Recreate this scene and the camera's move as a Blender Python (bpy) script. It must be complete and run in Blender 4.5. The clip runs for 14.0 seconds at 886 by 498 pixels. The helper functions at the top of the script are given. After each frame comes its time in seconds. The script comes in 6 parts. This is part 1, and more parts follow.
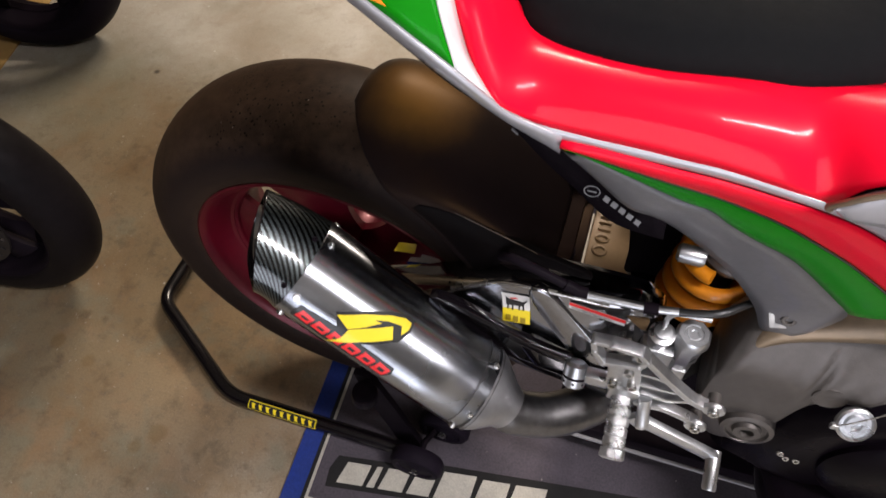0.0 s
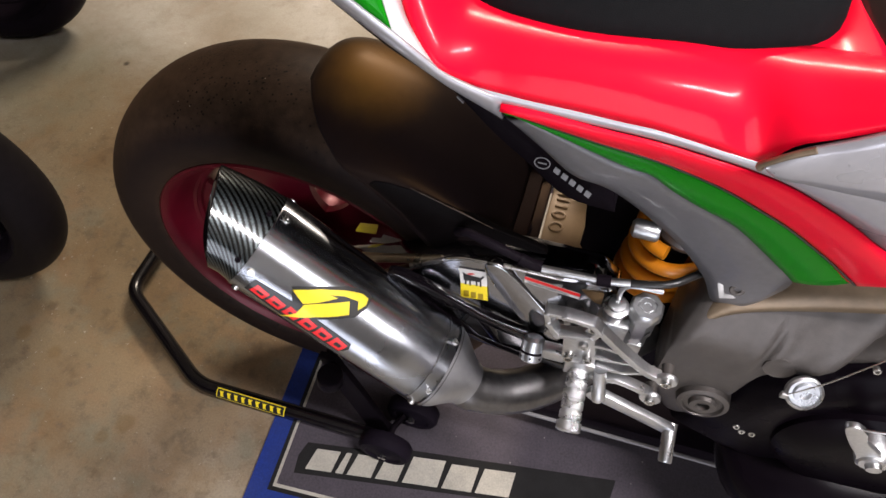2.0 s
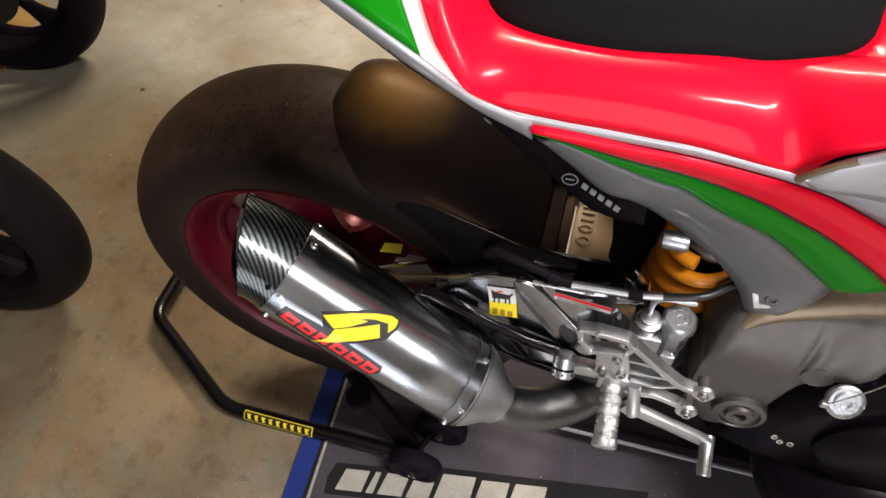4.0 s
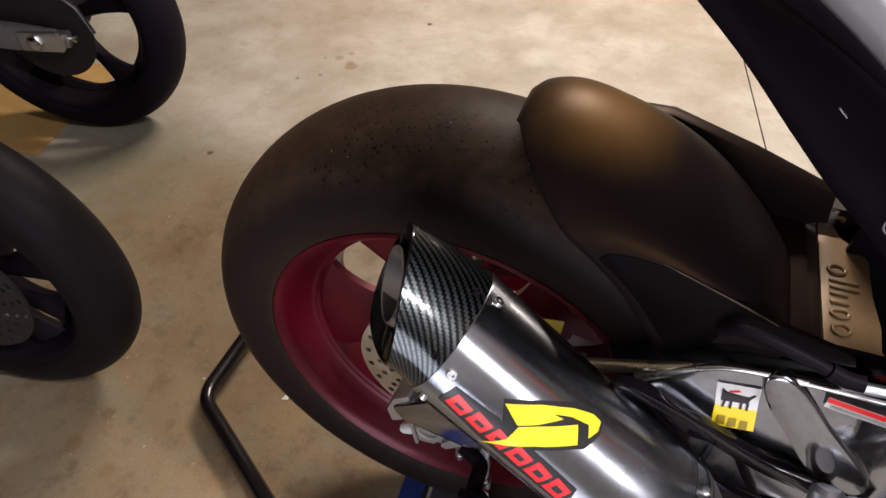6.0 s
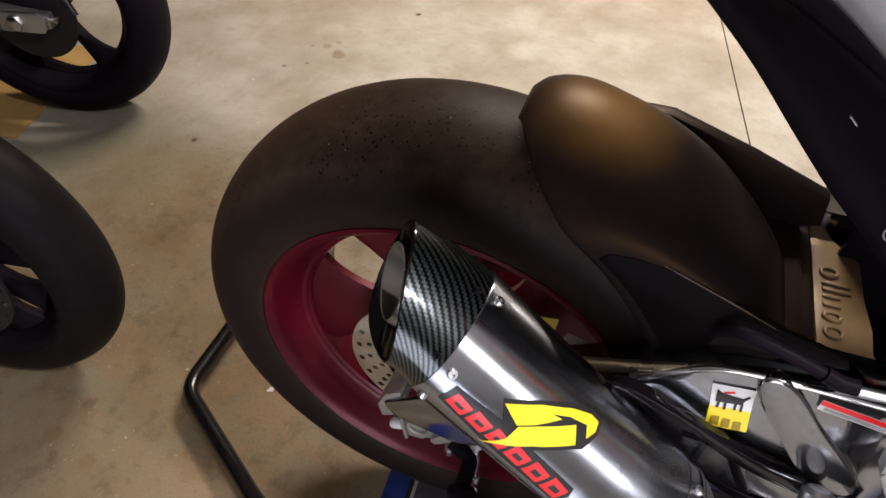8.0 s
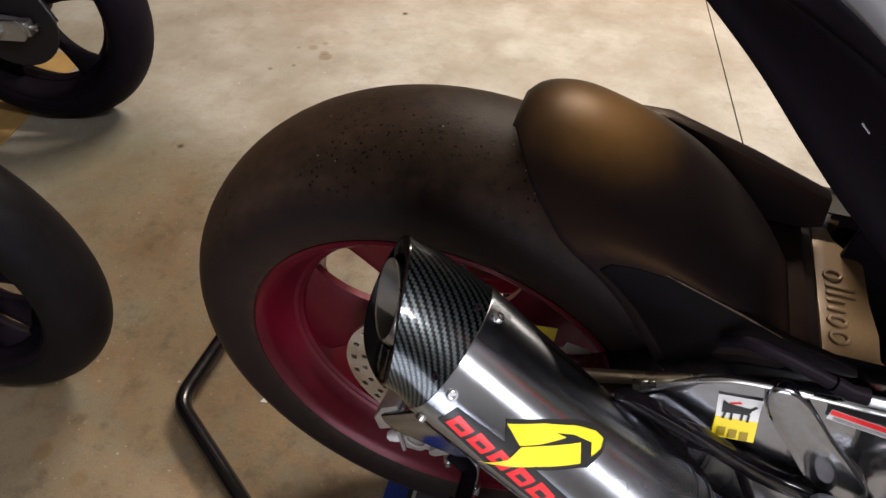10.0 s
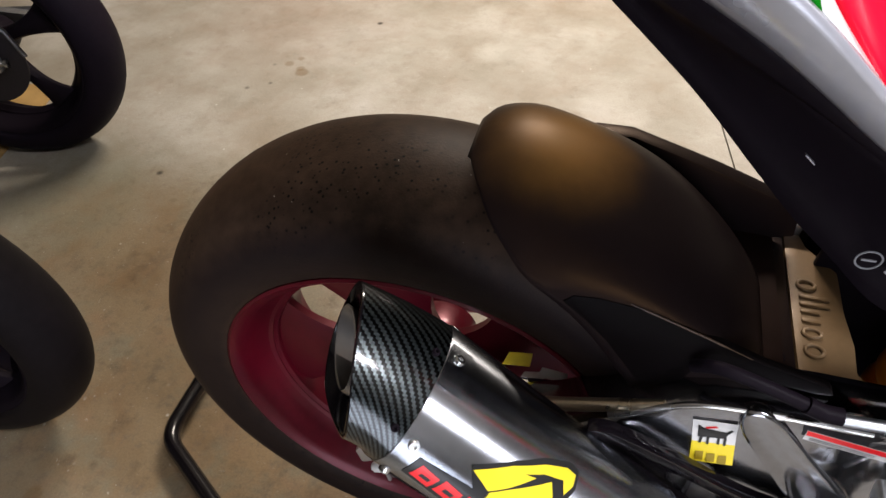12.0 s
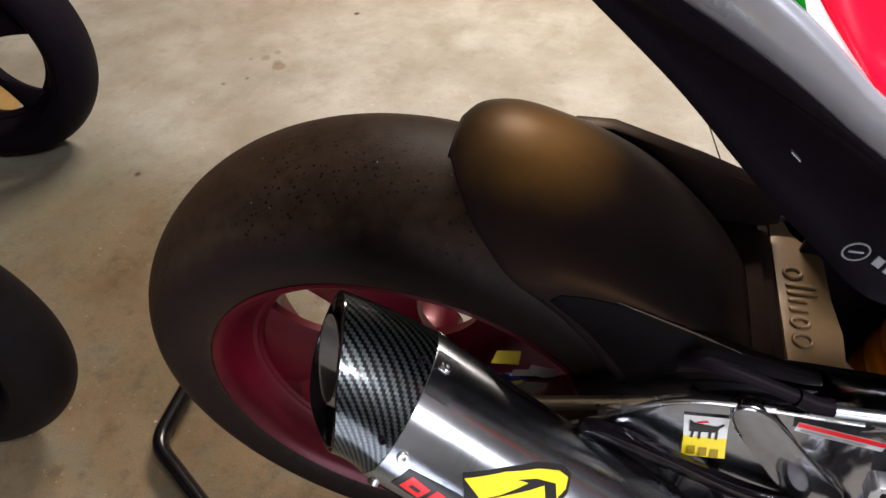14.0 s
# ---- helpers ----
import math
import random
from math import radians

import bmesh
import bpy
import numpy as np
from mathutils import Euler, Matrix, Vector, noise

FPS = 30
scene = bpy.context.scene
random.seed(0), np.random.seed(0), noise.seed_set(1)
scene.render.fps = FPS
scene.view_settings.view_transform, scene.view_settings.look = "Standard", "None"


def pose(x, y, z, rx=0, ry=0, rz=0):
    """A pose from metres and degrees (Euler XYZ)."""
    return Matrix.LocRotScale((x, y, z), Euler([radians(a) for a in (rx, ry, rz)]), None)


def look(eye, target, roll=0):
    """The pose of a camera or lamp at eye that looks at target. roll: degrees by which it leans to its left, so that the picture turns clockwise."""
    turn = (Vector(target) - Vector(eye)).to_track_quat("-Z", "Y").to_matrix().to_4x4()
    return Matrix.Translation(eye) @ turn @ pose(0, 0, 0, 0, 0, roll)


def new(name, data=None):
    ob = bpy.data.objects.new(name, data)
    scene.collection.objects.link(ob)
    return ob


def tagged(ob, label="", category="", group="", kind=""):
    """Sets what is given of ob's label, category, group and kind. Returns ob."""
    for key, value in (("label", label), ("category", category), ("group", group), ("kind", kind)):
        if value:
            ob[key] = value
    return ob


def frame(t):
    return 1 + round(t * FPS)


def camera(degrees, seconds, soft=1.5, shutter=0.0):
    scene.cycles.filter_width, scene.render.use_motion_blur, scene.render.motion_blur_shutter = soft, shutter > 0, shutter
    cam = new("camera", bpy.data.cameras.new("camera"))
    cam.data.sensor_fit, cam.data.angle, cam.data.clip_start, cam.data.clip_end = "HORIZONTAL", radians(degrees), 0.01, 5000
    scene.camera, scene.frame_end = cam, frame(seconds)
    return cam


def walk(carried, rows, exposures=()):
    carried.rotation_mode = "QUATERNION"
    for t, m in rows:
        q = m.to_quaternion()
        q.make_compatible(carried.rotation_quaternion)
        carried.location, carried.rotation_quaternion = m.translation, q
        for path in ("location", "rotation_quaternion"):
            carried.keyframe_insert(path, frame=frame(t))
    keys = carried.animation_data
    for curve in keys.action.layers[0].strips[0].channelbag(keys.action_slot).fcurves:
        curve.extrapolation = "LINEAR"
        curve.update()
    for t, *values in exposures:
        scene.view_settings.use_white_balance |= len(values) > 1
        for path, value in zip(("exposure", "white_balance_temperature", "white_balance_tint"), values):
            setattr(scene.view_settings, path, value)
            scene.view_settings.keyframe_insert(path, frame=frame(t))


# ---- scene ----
cam = camera(67.3, 14.0, soft=1.5, shutter=0.35)
PATH = [
    (0, (0.346, -0.545, 1.28), (-0.051, 0.535, -0.357), -2.7),
    (0.5, (0.37, -0.578, 1.267), (-0.018, 0.5, -0.372), -0.8),
    (1, (0.38, -0.566, 1.267), (0.026, 0.523, -0.373), -1.0),
    (1.5, (0.38, -0.558, 1.268), (0.04, 0.553, -0.361), -0.7),
    (2, (0.384, -0.561, 1.267), (0.032, 0.535, -0.369), -1.2),
    (2.2, (0.382, -0.556, 1.264), (0.032, 0.536, -0.374), -1.3),
    (4.3, (0.356, -0.553, 1.272), (-0.075, 0.556, -0.336), -6.4),
    (4.5, (0.328, -0.544, 1.266), (-0.181, 0.601, -0.293), -9.0),
    (4.8, (0.224, -0.538, 1.179), (-0.336, 0.692, -0.295), -6.5),
    (5, (0.169, -0.534, 1.11), (-0.506, 0.743, -0.274), -7.6),
    (5.2, (0.156, -0.540, 1.090), (-0.521, 0.726, -0.304), -3.2),
    (5.5, (0.181, -0.523, 1.098), (-0.421, 0.784, -0.291), -1.7),
    (6, (0.172, -0.515, 1.084), (-0.346, 0.813, -0.319), -1.9),
    (6.5, (0.163, -0.518, 1.086), (-0.333, 0.811, -0.324), -0.7),
    (7, (0.154, -0.519, 1.088), (-0.328, 0.819, -0.319), -0.3),
    (7.5, (0.155, -0.519, 1.085), (-0.306, 0.824, -0.323), 0.6),
    (7.7, (0.155, -0.517, 1.085), (-0.301, 0.813, -0.337), 0.8),
    (9.8, (0.143, -0.503, 1.082), (-0.301, 0.831, -0.341), 0.3),
    (10, (0.144, -0.494, 1.082), (-0.285, 0.837, -0.347), 0.2),
    (10.5, (0.144, -0.494, 1.084), (-0.286, 0.831, -0.351), -0.3),
    (11, (0.147, -0.488, 1.088), (-0.291, 0.831, -0.35), -1.0),
    (11.5, (0.16, -0.47, 1.091), (-0.267, 0.852, -0.347), -2.2),
    (12, (0.166, -0.455, 1.095), (-0.259, 0.875, -0.337), -3.2),
    (12.5, (0.162, -0.457, 1.091), (-0.261, 0.864, -0.35), -3.2),
    (13, (0.167, -0.446, 1.092), (-0.244, 0.861, -0.366), -3.8),
    (13.5, (0.168, -0.437, 1.092), (-0.227, 0.879, -0.361), -4.1),
    (14, (0.165, -0.438, 1.096), (-0.216, 0.874, -0.365), -4.2),
]
walk(cam, [(t, look(eye, target, roll)) for t, eye, target, roll in PATH], [(0, -0.22, 6500, 16), (0.5, -0.16, 6500, 16), (2.2, -0.08, 6500, 16), (4.5, -0.04, 6700, 12), (5.2, 0.06, 6450, 18), (7.5, 0.05, 6300, 16), (14, 0.02, 6150, 14)])

# ---- light ----
scene.view_settings.exposure = 0.0
world = bpy.data.worlds.new("world")
scene.world = world
world.use_nodes = True
world.node_tree.nodes["Background"].inputs[0].default_value = (0.55, 0.7, 1.0, 1)
world.node_tree.nodes["Background"].inputs[1].default_value = 0.03


def lamp(x, y, z, sx, sy, watts, colour):
    data = bpy.data.lights.new("area_light", "AREA")
    data.shape, data.size, data.size_y, data.energy, data.color = "RECTANGLE", sx, sy, watts, colour
    ob = new("area_light", data)
    ob.matrix_world = pose(x, y, z, 0, 0, 0)
    return ob


LAMPS = [(1.60, -0.65, 2.46, 1.2, 0.10, 84, (1.0, 0.98, 0.98)), (0.10, 2.25, 2.46, 1.2, 0.16, 120, (1.0, 0.88, 0.71))]
for row in LAMPS:
    lamp(*row)
# cool fill added from behind the camera, through an unseen doorway
door_fill = lamp(1.0, -3.05, 1.05, 1.6, 2.1, 50, (0.88, 0.92, 1.0))
door_fill.matrix_world = pose(1.0, -3.05, 1.05, 90, 0, 0)


# ---- materials ----
def material(name):
    m = bpy.data.materials.new(name)
    m.use_nodes = True
    return m, m.node_tree.nodes, m.node_tree.links, m.node_tree.nodes["Principled BSDF"]


def surface(name, colour, rough=0.5, metal=0.0, coat=0.0, vary=0.12, scale=30.0, bump=0.0, bump_scale=200.0, spread=0.1, spec=0.5):
    """A plain finish with uneven colour and gloss at two scales, and fine relief."""
    m, nodes, links, b = material(name)
    place = nodes.new("ShaderNodeTexCoord")
    big, fine = nodes.new("ShaderNodeTexNoise"), nodes.new("ShaderNodeTexNoise")
    big.inputs["Scale"].default_value, big.inputs["Detail"].default_value = scale * 0.25, 4
    fine.inputs["Scale"].default_value, fine.inputs["Detail"].default_value = scale * 4, 5
    for n in (big, fine):
        links.new(place.outputs["Object"], n.inputs["Vector"])
    add = nodes.new("ShaderNodeMath")
    add.operation = "ADD"
    links.new(big.outputs["Fac"], add.inputs[0])
    links.new(fine.outputs["Fac"], add.inputs[1])
    ramp = nodes.new("ShaderNodeMapRange")
    ramp.inputs["From Min"].default_value, ramp.inputs["From Max"].default_value = 0.6, 1.4
    ramp.inputs["To Min"].default_value, ramp.inputs["To Max"].default_value = 1 - vary, 1 + vary
    links.new(add.outputs[0], ramp.inputs["Value"])
    mix = nodes.new("ShaderNodeVectorMath")
    mix.operation = "SCALE"
    mix.inputs[0].default_value = colour
    links.new(ramp.outputs[0], mix.inputs["Scale"])
    links.new(mix.outputs[0], b.inputs["Base Color"])
    gloss = nodes.new("ShaderNodeMapRange")
    gloss.inputs["From Min"].default_value, gloss.inputs["From Max"].default_value = 0.35, 0.65
    gloss.inputs["To Min"].default_value, gloss.inputs["To Max"].default_value = max(0.02, rough - spread), min(1, rough + spread)
    links.new(big.outputs["Fac"], gloss.inputs["Value"])
    links.new(gloss.outputs[0], b.inputs["Roughness"])
    b.inputs["Metallic"].default_value, b.inputs["Coat Weight"].default_value = metal, coat
    b.inputs["Coat Roughness"].default_value = 0.04
    b.inputs["Specular IOR Level"].default_value = spec
    if bump:
        grain = nodes.new("ShaderNodeTexNoise")
        grain.inputs["Scale"].default_value, grain.inputs["Detail"].default_value = bump_scale, 6
        links.new(place.outputs["Object"], grain.inputs["Vector"])
        relief = nodes.new("ShaderNodeBump")
        relief.inputs["Strength"].default_value, relief.inputs["Distance"].default_value = bump, 0.002
        links.new(grain.outputs["Fac"], relief.inputs["Height"])
        links.new(relief.outputs[0], b.inputs["Normal"])
    return m


RED = surface("red_paint", (0.97, 0.005, 0.030), 0.34, 0.0, 0.20, 0.03, 20, spread=0.04, spec=0.08)
RED.node_tree.nodes["Principled BSDF"].inputs["Coat Roughness"].default_value = 0.09
GREEN = surface("green_paint", (0.0, 0.235, 0.003), 0.36, 0.0, 0.12, 0.05, 20, spread=0.05, spec=0.10)
WHITE = surface("white_paint", (0.75, 0.75, 0.74), 0.35, 0.0, 0.6, 0.04, 20)
SILVER = surface("silver_paint", (0.46, 0.46, 0.49), 0.36, 0.35, 0.4, 0.06, 40)
GREY = surface("grey_paint", (0.185, 0.185, 0.20), 0.40, 0.45, 0.25, 0.12, 40, 0.06, 900)
CAST = surface("cast_metal", (0.098, 0.088, 0.081), 0.42, 0.55, 0.0, 0.16, 25, 0.15, 500)
ALLOY = surface("polished_alloy", (0.33, 0.33, 0.345), 0.13, 1.0, 0.0, 0.14, 30, 0.05, 120, 0.08)
MILLED = surface("milled_alloy", (0.60, 0.61, 0.62), 0.36, 1.0, 0.0, 0.12, 60, 0.08, 700, 0.10)
KNURL = surface("knurled_alloy", (0.62, 0.62, 0.62), 0.30, 1.0, 0.0, 0.12, 300, 0.5, 1400, 0.08)
STEEL = surface("bright_steel", (0.60, 0.59, 0.57), 0.25, 1.0, 0.0, 0.10, 60, 0.03, 400, 0.1)
BLACK = surface("black_plastic", (0.0080, 0.0056, 0.0082), 0.5, 0.0, 0.0, 0.2, 30, 0.12, 900, spec=0.04)
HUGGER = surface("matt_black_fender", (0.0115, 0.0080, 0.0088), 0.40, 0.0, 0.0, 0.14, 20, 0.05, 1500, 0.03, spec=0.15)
SKIRT = surface("black_skirt_plastic", (0.0030, 0.0020, 0.0022), 0.50, 0.0, 0.0, 0.2, 25, 0.10, 1200, spec=0.06)
# orange reflection tint puts the warm highlight's colour into the black fender
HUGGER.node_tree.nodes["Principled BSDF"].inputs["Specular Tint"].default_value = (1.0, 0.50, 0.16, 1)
GLOSSBLACK = surface("gloss_black_paint", (0.004, 0.003, 0.004), 0.15, 0.0, 0.0, 0.2, 20, 0.02, 100, spec=0.5)
# tan for the frame shoulder's painted warm reflection and the blade's brown nose
TAN_EDGE = surface("tan_cast_edge", (0.235, 0.175, 0.115), 0.40, 0.45, 0.0, 0.2, 25, 0.1, 500)
CALIPER = surface("caliper_alloy", (0.44, 0.41, 0.385), 0.42, 0.5, 0.0, 0.15, 50, 0.12, 500)
ENGINEBLACK = surface("black_engine_coating", (0.0040, 0.0026, 0.0042), 0.30, 0.0, 0.0, 0.2, 20, 0.05, 300, spec=0.05)
DARKPIPE = surface("heat_stained_steel", (0.17, 0.165, 0.165), 0.36, 1.0, 0.0, 0.25, 30, 0.05, 300, 0.08)
CONESTEEL = surface("satin_steel", (0.36, 0.36, 0.37), 0.40, 1.0, 0.0, 0.10, 30, 0.05, 300, 0.05)
RUBBER = surface("black_rubber", (0.0085, 0.0060, 0.0100), 0.6, 0.0, 0.0, 0.25, 25, 0.2, 300, spec=0.06)
FOAM = surface("seat_foam", (0.0062, 0.0066, 0.0072), 0.85, 0.0, 0.0, 0.25, 40, 0.3, 1500, spec=0.10)
RIMRED = surface("red_anodised_rim", (0.098, 0.0025, 0.010), 0.40, 0.3, 0.08, 0.16, 25, 0.05, 500, spec=0.35)
ORANGE = surface("orange_spring_paint", (0.85, 0.28, 0.01), 0.35, 0.0, 0.5, 0.06, 40)
BRONZE = surface("bronze_plate", (0.175, 0.106, 0.046), 0.52, 0.15, 0.0, 0.12, 40, 0.15, 700)
YELLOW = surface("yellow_vinyl", (0.85, 0.66, 0.02), 0.4, 0.0, 0.3, 0.04, 40)
REDVINYL = surface("red_vinyl", (0.80, 0.015, 0.02), 0.4, 0.0, 0.3, 0.04, 40)
BLACKVINYL = surface("black_vinyl", (0.012, 0.012, 0.012), 0.4, 0.0, 0.2, 0.1, 40)
WHITEVINYL = surface("white_vinyl", (0.72, 0.71, 0.68), 0.45, 0.0, 0.1, 0.05, 40)
MATGREY = surface("grey_mat_pile", (0.078, 0.066, 0.080), 0.95, 0.0, 0.0, 0.35, 60, 1.0, 900)
MATBLUE = surface("blue_mat_edge", (0.010, 0.032, 0.21), 0.85, 0.0, 0.0, 0.3, 60, 0.8, 700)
MATWHITE = surface("white_mat_pile", (0.52, 0.49, 0.42), 0.95, 0.0, 0.0, 0.25, 90, 1.0, 900)
MATBLACK = surface("black_mat_pile", (0.010, 0.009, 0.009), 0.95, 0.0, 0.0, 0.3, 90, 1.0, 900)
def painted_glow(m, place, reach, colour):
    """A warm highlight painted into the colour round one place, thinning outwards unevenly."""
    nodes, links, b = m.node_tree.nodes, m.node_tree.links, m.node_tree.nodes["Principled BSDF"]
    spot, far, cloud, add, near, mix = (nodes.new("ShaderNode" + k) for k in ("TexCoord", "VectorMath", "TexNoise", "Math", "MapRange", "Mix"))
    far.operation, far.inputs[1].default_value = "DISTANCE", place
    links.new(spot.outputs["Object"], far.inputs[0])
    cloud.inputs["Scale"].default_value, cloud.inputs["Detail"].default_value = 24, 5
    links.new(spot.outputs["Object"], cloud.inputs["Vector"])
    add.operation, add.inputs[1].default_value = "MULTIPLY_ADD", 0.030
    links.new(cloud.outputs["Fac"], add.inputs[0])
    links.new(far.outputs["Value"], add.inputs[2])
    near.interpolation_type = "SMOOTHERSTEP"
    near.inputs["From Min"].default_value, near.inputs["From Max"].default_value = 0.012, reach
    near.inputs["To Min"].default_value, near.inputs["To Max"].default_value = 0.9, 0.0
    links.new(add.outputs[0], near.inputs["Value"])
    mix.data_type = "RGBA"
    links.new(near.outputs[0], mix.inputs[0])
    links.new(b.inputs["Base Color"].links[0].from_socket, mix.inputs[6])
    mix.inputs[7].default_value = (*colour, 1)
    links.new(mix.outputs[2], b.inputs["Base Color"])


# the hugger's warm crown highlight, painted in brown
painted_glow(HUGGER, (0.132, -0.004, 0.775), 0.112, (0.235, 0.115, 0.022))


def linted(m, scale, reach):
    """Pale lint caught in the pile."""
    nodes, links, b = m.node_tree.nodes, m.node_tree.links, m.node_tree.nodes["Principled BSDF"]
    place, dots, near, mix = (nodes.new("ShaderNode" + k) for k in ("TexCoord", "TexVoronoi", "MapRange", "Mix"))
    dots.inputs["Scale"].default_value = scale
    links.new(place.outputs["Object"], dots.inputs["Vector"])
    near.inputs["From Min"].default_value, near.inputs["From Max"].default_value = reach * 0.5, reach
    near.inputs["To Min"].default_value, near.inputs["To Max"].default_value = 0.8, 0.0
    links.new(dots.outputs["Distance"], near.inputs["Value"])
    mix.data_type = "RGBA"
    links.new(near.outputs[0], mix.inputs[0])
    links.new(b.inputs["Base Color"].links[0].from_socket, mix.inputs[6])
    mix.inputs[7].default_value = (0.45, 0.42, 0.40, 1)
    links.new(mix.outputs[2], b.inputs["Base Color"])


linted(MATGREY, 26, 0.055)
linted(MATBLUE, 20, 0.040)
CARDBOARD = surface("cardboard", (0.36, 0.22, 0.07), 0.8, 0.0, 0.0, 0.12, 10, 0.1, 300)
BRASS = surface("tarnished_brass", (0.50, 0.41, 0.28), 0.26, 1.0, 0.0, 0.14, 60, 0.05, 300)
DISCSTEEL = surface("brushed_disc_steel", (0.62, 0.57, 0.51), 0.42, 1.0, 0.0, 0.12, 60, 0.1, 500)
PLASTER = surface("wall_paint", (0.15, 0.14, 0.13), 0.8, 0.0, 0.0, 0.06, 4, 0.1, 60)
CEILING = surface("ceiling_paint", (0.66, 0.63, 0.58), 0.85, 0.0, 0.0, 0.05, 4, 0.1, 60)
TITAN = surface("brushed_steel", (0.47, 0.495, 0.54), 0.26, 1.0, 0.0, 0.08, 30, 0.05, 400, 0.06)


def brushed(m):
    """Long scratches along the silencer's own length."""
    nodes, links, b = m.node_tree.nodes, m.node_tree.links, m.node_tree.nodes["Principled BSDF"]
    place, stretch, scratch, relief = (nodes.new("ShaderNode" + k) for k in ("TexCoord", "Mapping", "TexNoise", "Bump"))
    stretch.inputs["Scale"].default_value = (900, 25, 25)
    scratch.inputs["Scale"].default_value, scratch.inputs["Detail"].default_value = 1.0, 3
    links.new(place.outputs["Object"], stretch.inputs["Vector"])
    links.new(stretch.outputs[0], scratch.inputs["Vector"])
    relief.inputs["Strength"].default_value, relief.inputs["Distance"].default_value = 0.25, 0.0006
    links.new(scratch.outputs["Fac"], relief.inputs["Height"])
    links.new(relief.outputs[0], b.inputs["Normal"])


brushed(TITAN)
b = TITAN.node_tree.nodes["Principled BSDF"]
turn = TITAN.node_tree.nodes.new("ShaderNodeTangent")
turn.direction_type, turn.axis = "RADIAL", "X"
TITAN.node_tree.links.new(turn.outputs[0], b.inputs["Tangent"])
b.inputs["Anisotropic"].default_value, b.inputs["Anisotropic Rotation"].default_value = 0.97, 0.25


def carbon():
    """Twill weave in the surface's own metres, under clear lacquer."""
    m, nodes, links, b = material("carbon_twill")
    uv, split = nodes.new("ShaderNodeUVMap"), nodes.new("ShaderNodeSeparateXYZ")
    uv.uv_map = "weave"
    links.new(uv.outputs[0], split.inputs[0])

    def calc(op, a, c=None):
        n = nodes.new("ShaderNodeMath")
        n.operation = op
        for k, v in enumerate((a, c)):
            if v is None:
                continue
            if isinstance(v, (int, float)):
                n.inputs[k].default_value = v
            else:
                links.new(v, n.inputs[k])
        return n.outputs[0]

    cell = 0.0018
    i, j = calc("DIVIDE", split.outputs[0], cell), calc("DIVIDE", split.outputs[1], cell)
    step = calc("MODULO", calc("ADD", calc("SUBTRACT", calc("FLOOR", i), calc("FLOOR", j)), 4000.0), 4.0)
    over = calc("LESS_THAN", step, 1.5)
    wobble = nodes.new("ShaderNodeTexNoise")
    wobble.inputs["Scale"].default_value = 500
    links.new(uv.outputs[0], wobble.inputs["Vector"])
    bright = calc("ADD", calc("MULTIPLY", over, calc("MULTIPLY", wobble.outputs["Fac"], 0.12)), 0.002)
    tint = nodes.new("ShaderNodeCombineXYZ")
    for k in range(3):
        links.new(calc("MULTIPLY", bright, (0.84, 1.0, 1.02)[k]), tint.inputs[k])
    links.new(tint.outputs[0], b.inputs["Base Color"])
    b.inputs["Roughness"].default_value, b.inputs["Metallic"].default_value = 0.30, 0.95
    b.inputs["Coat Weight"].default_value, b.inputs["Coat Roughness"].default_value = 1.0, 0.13
    return m


CARBON = carbon()


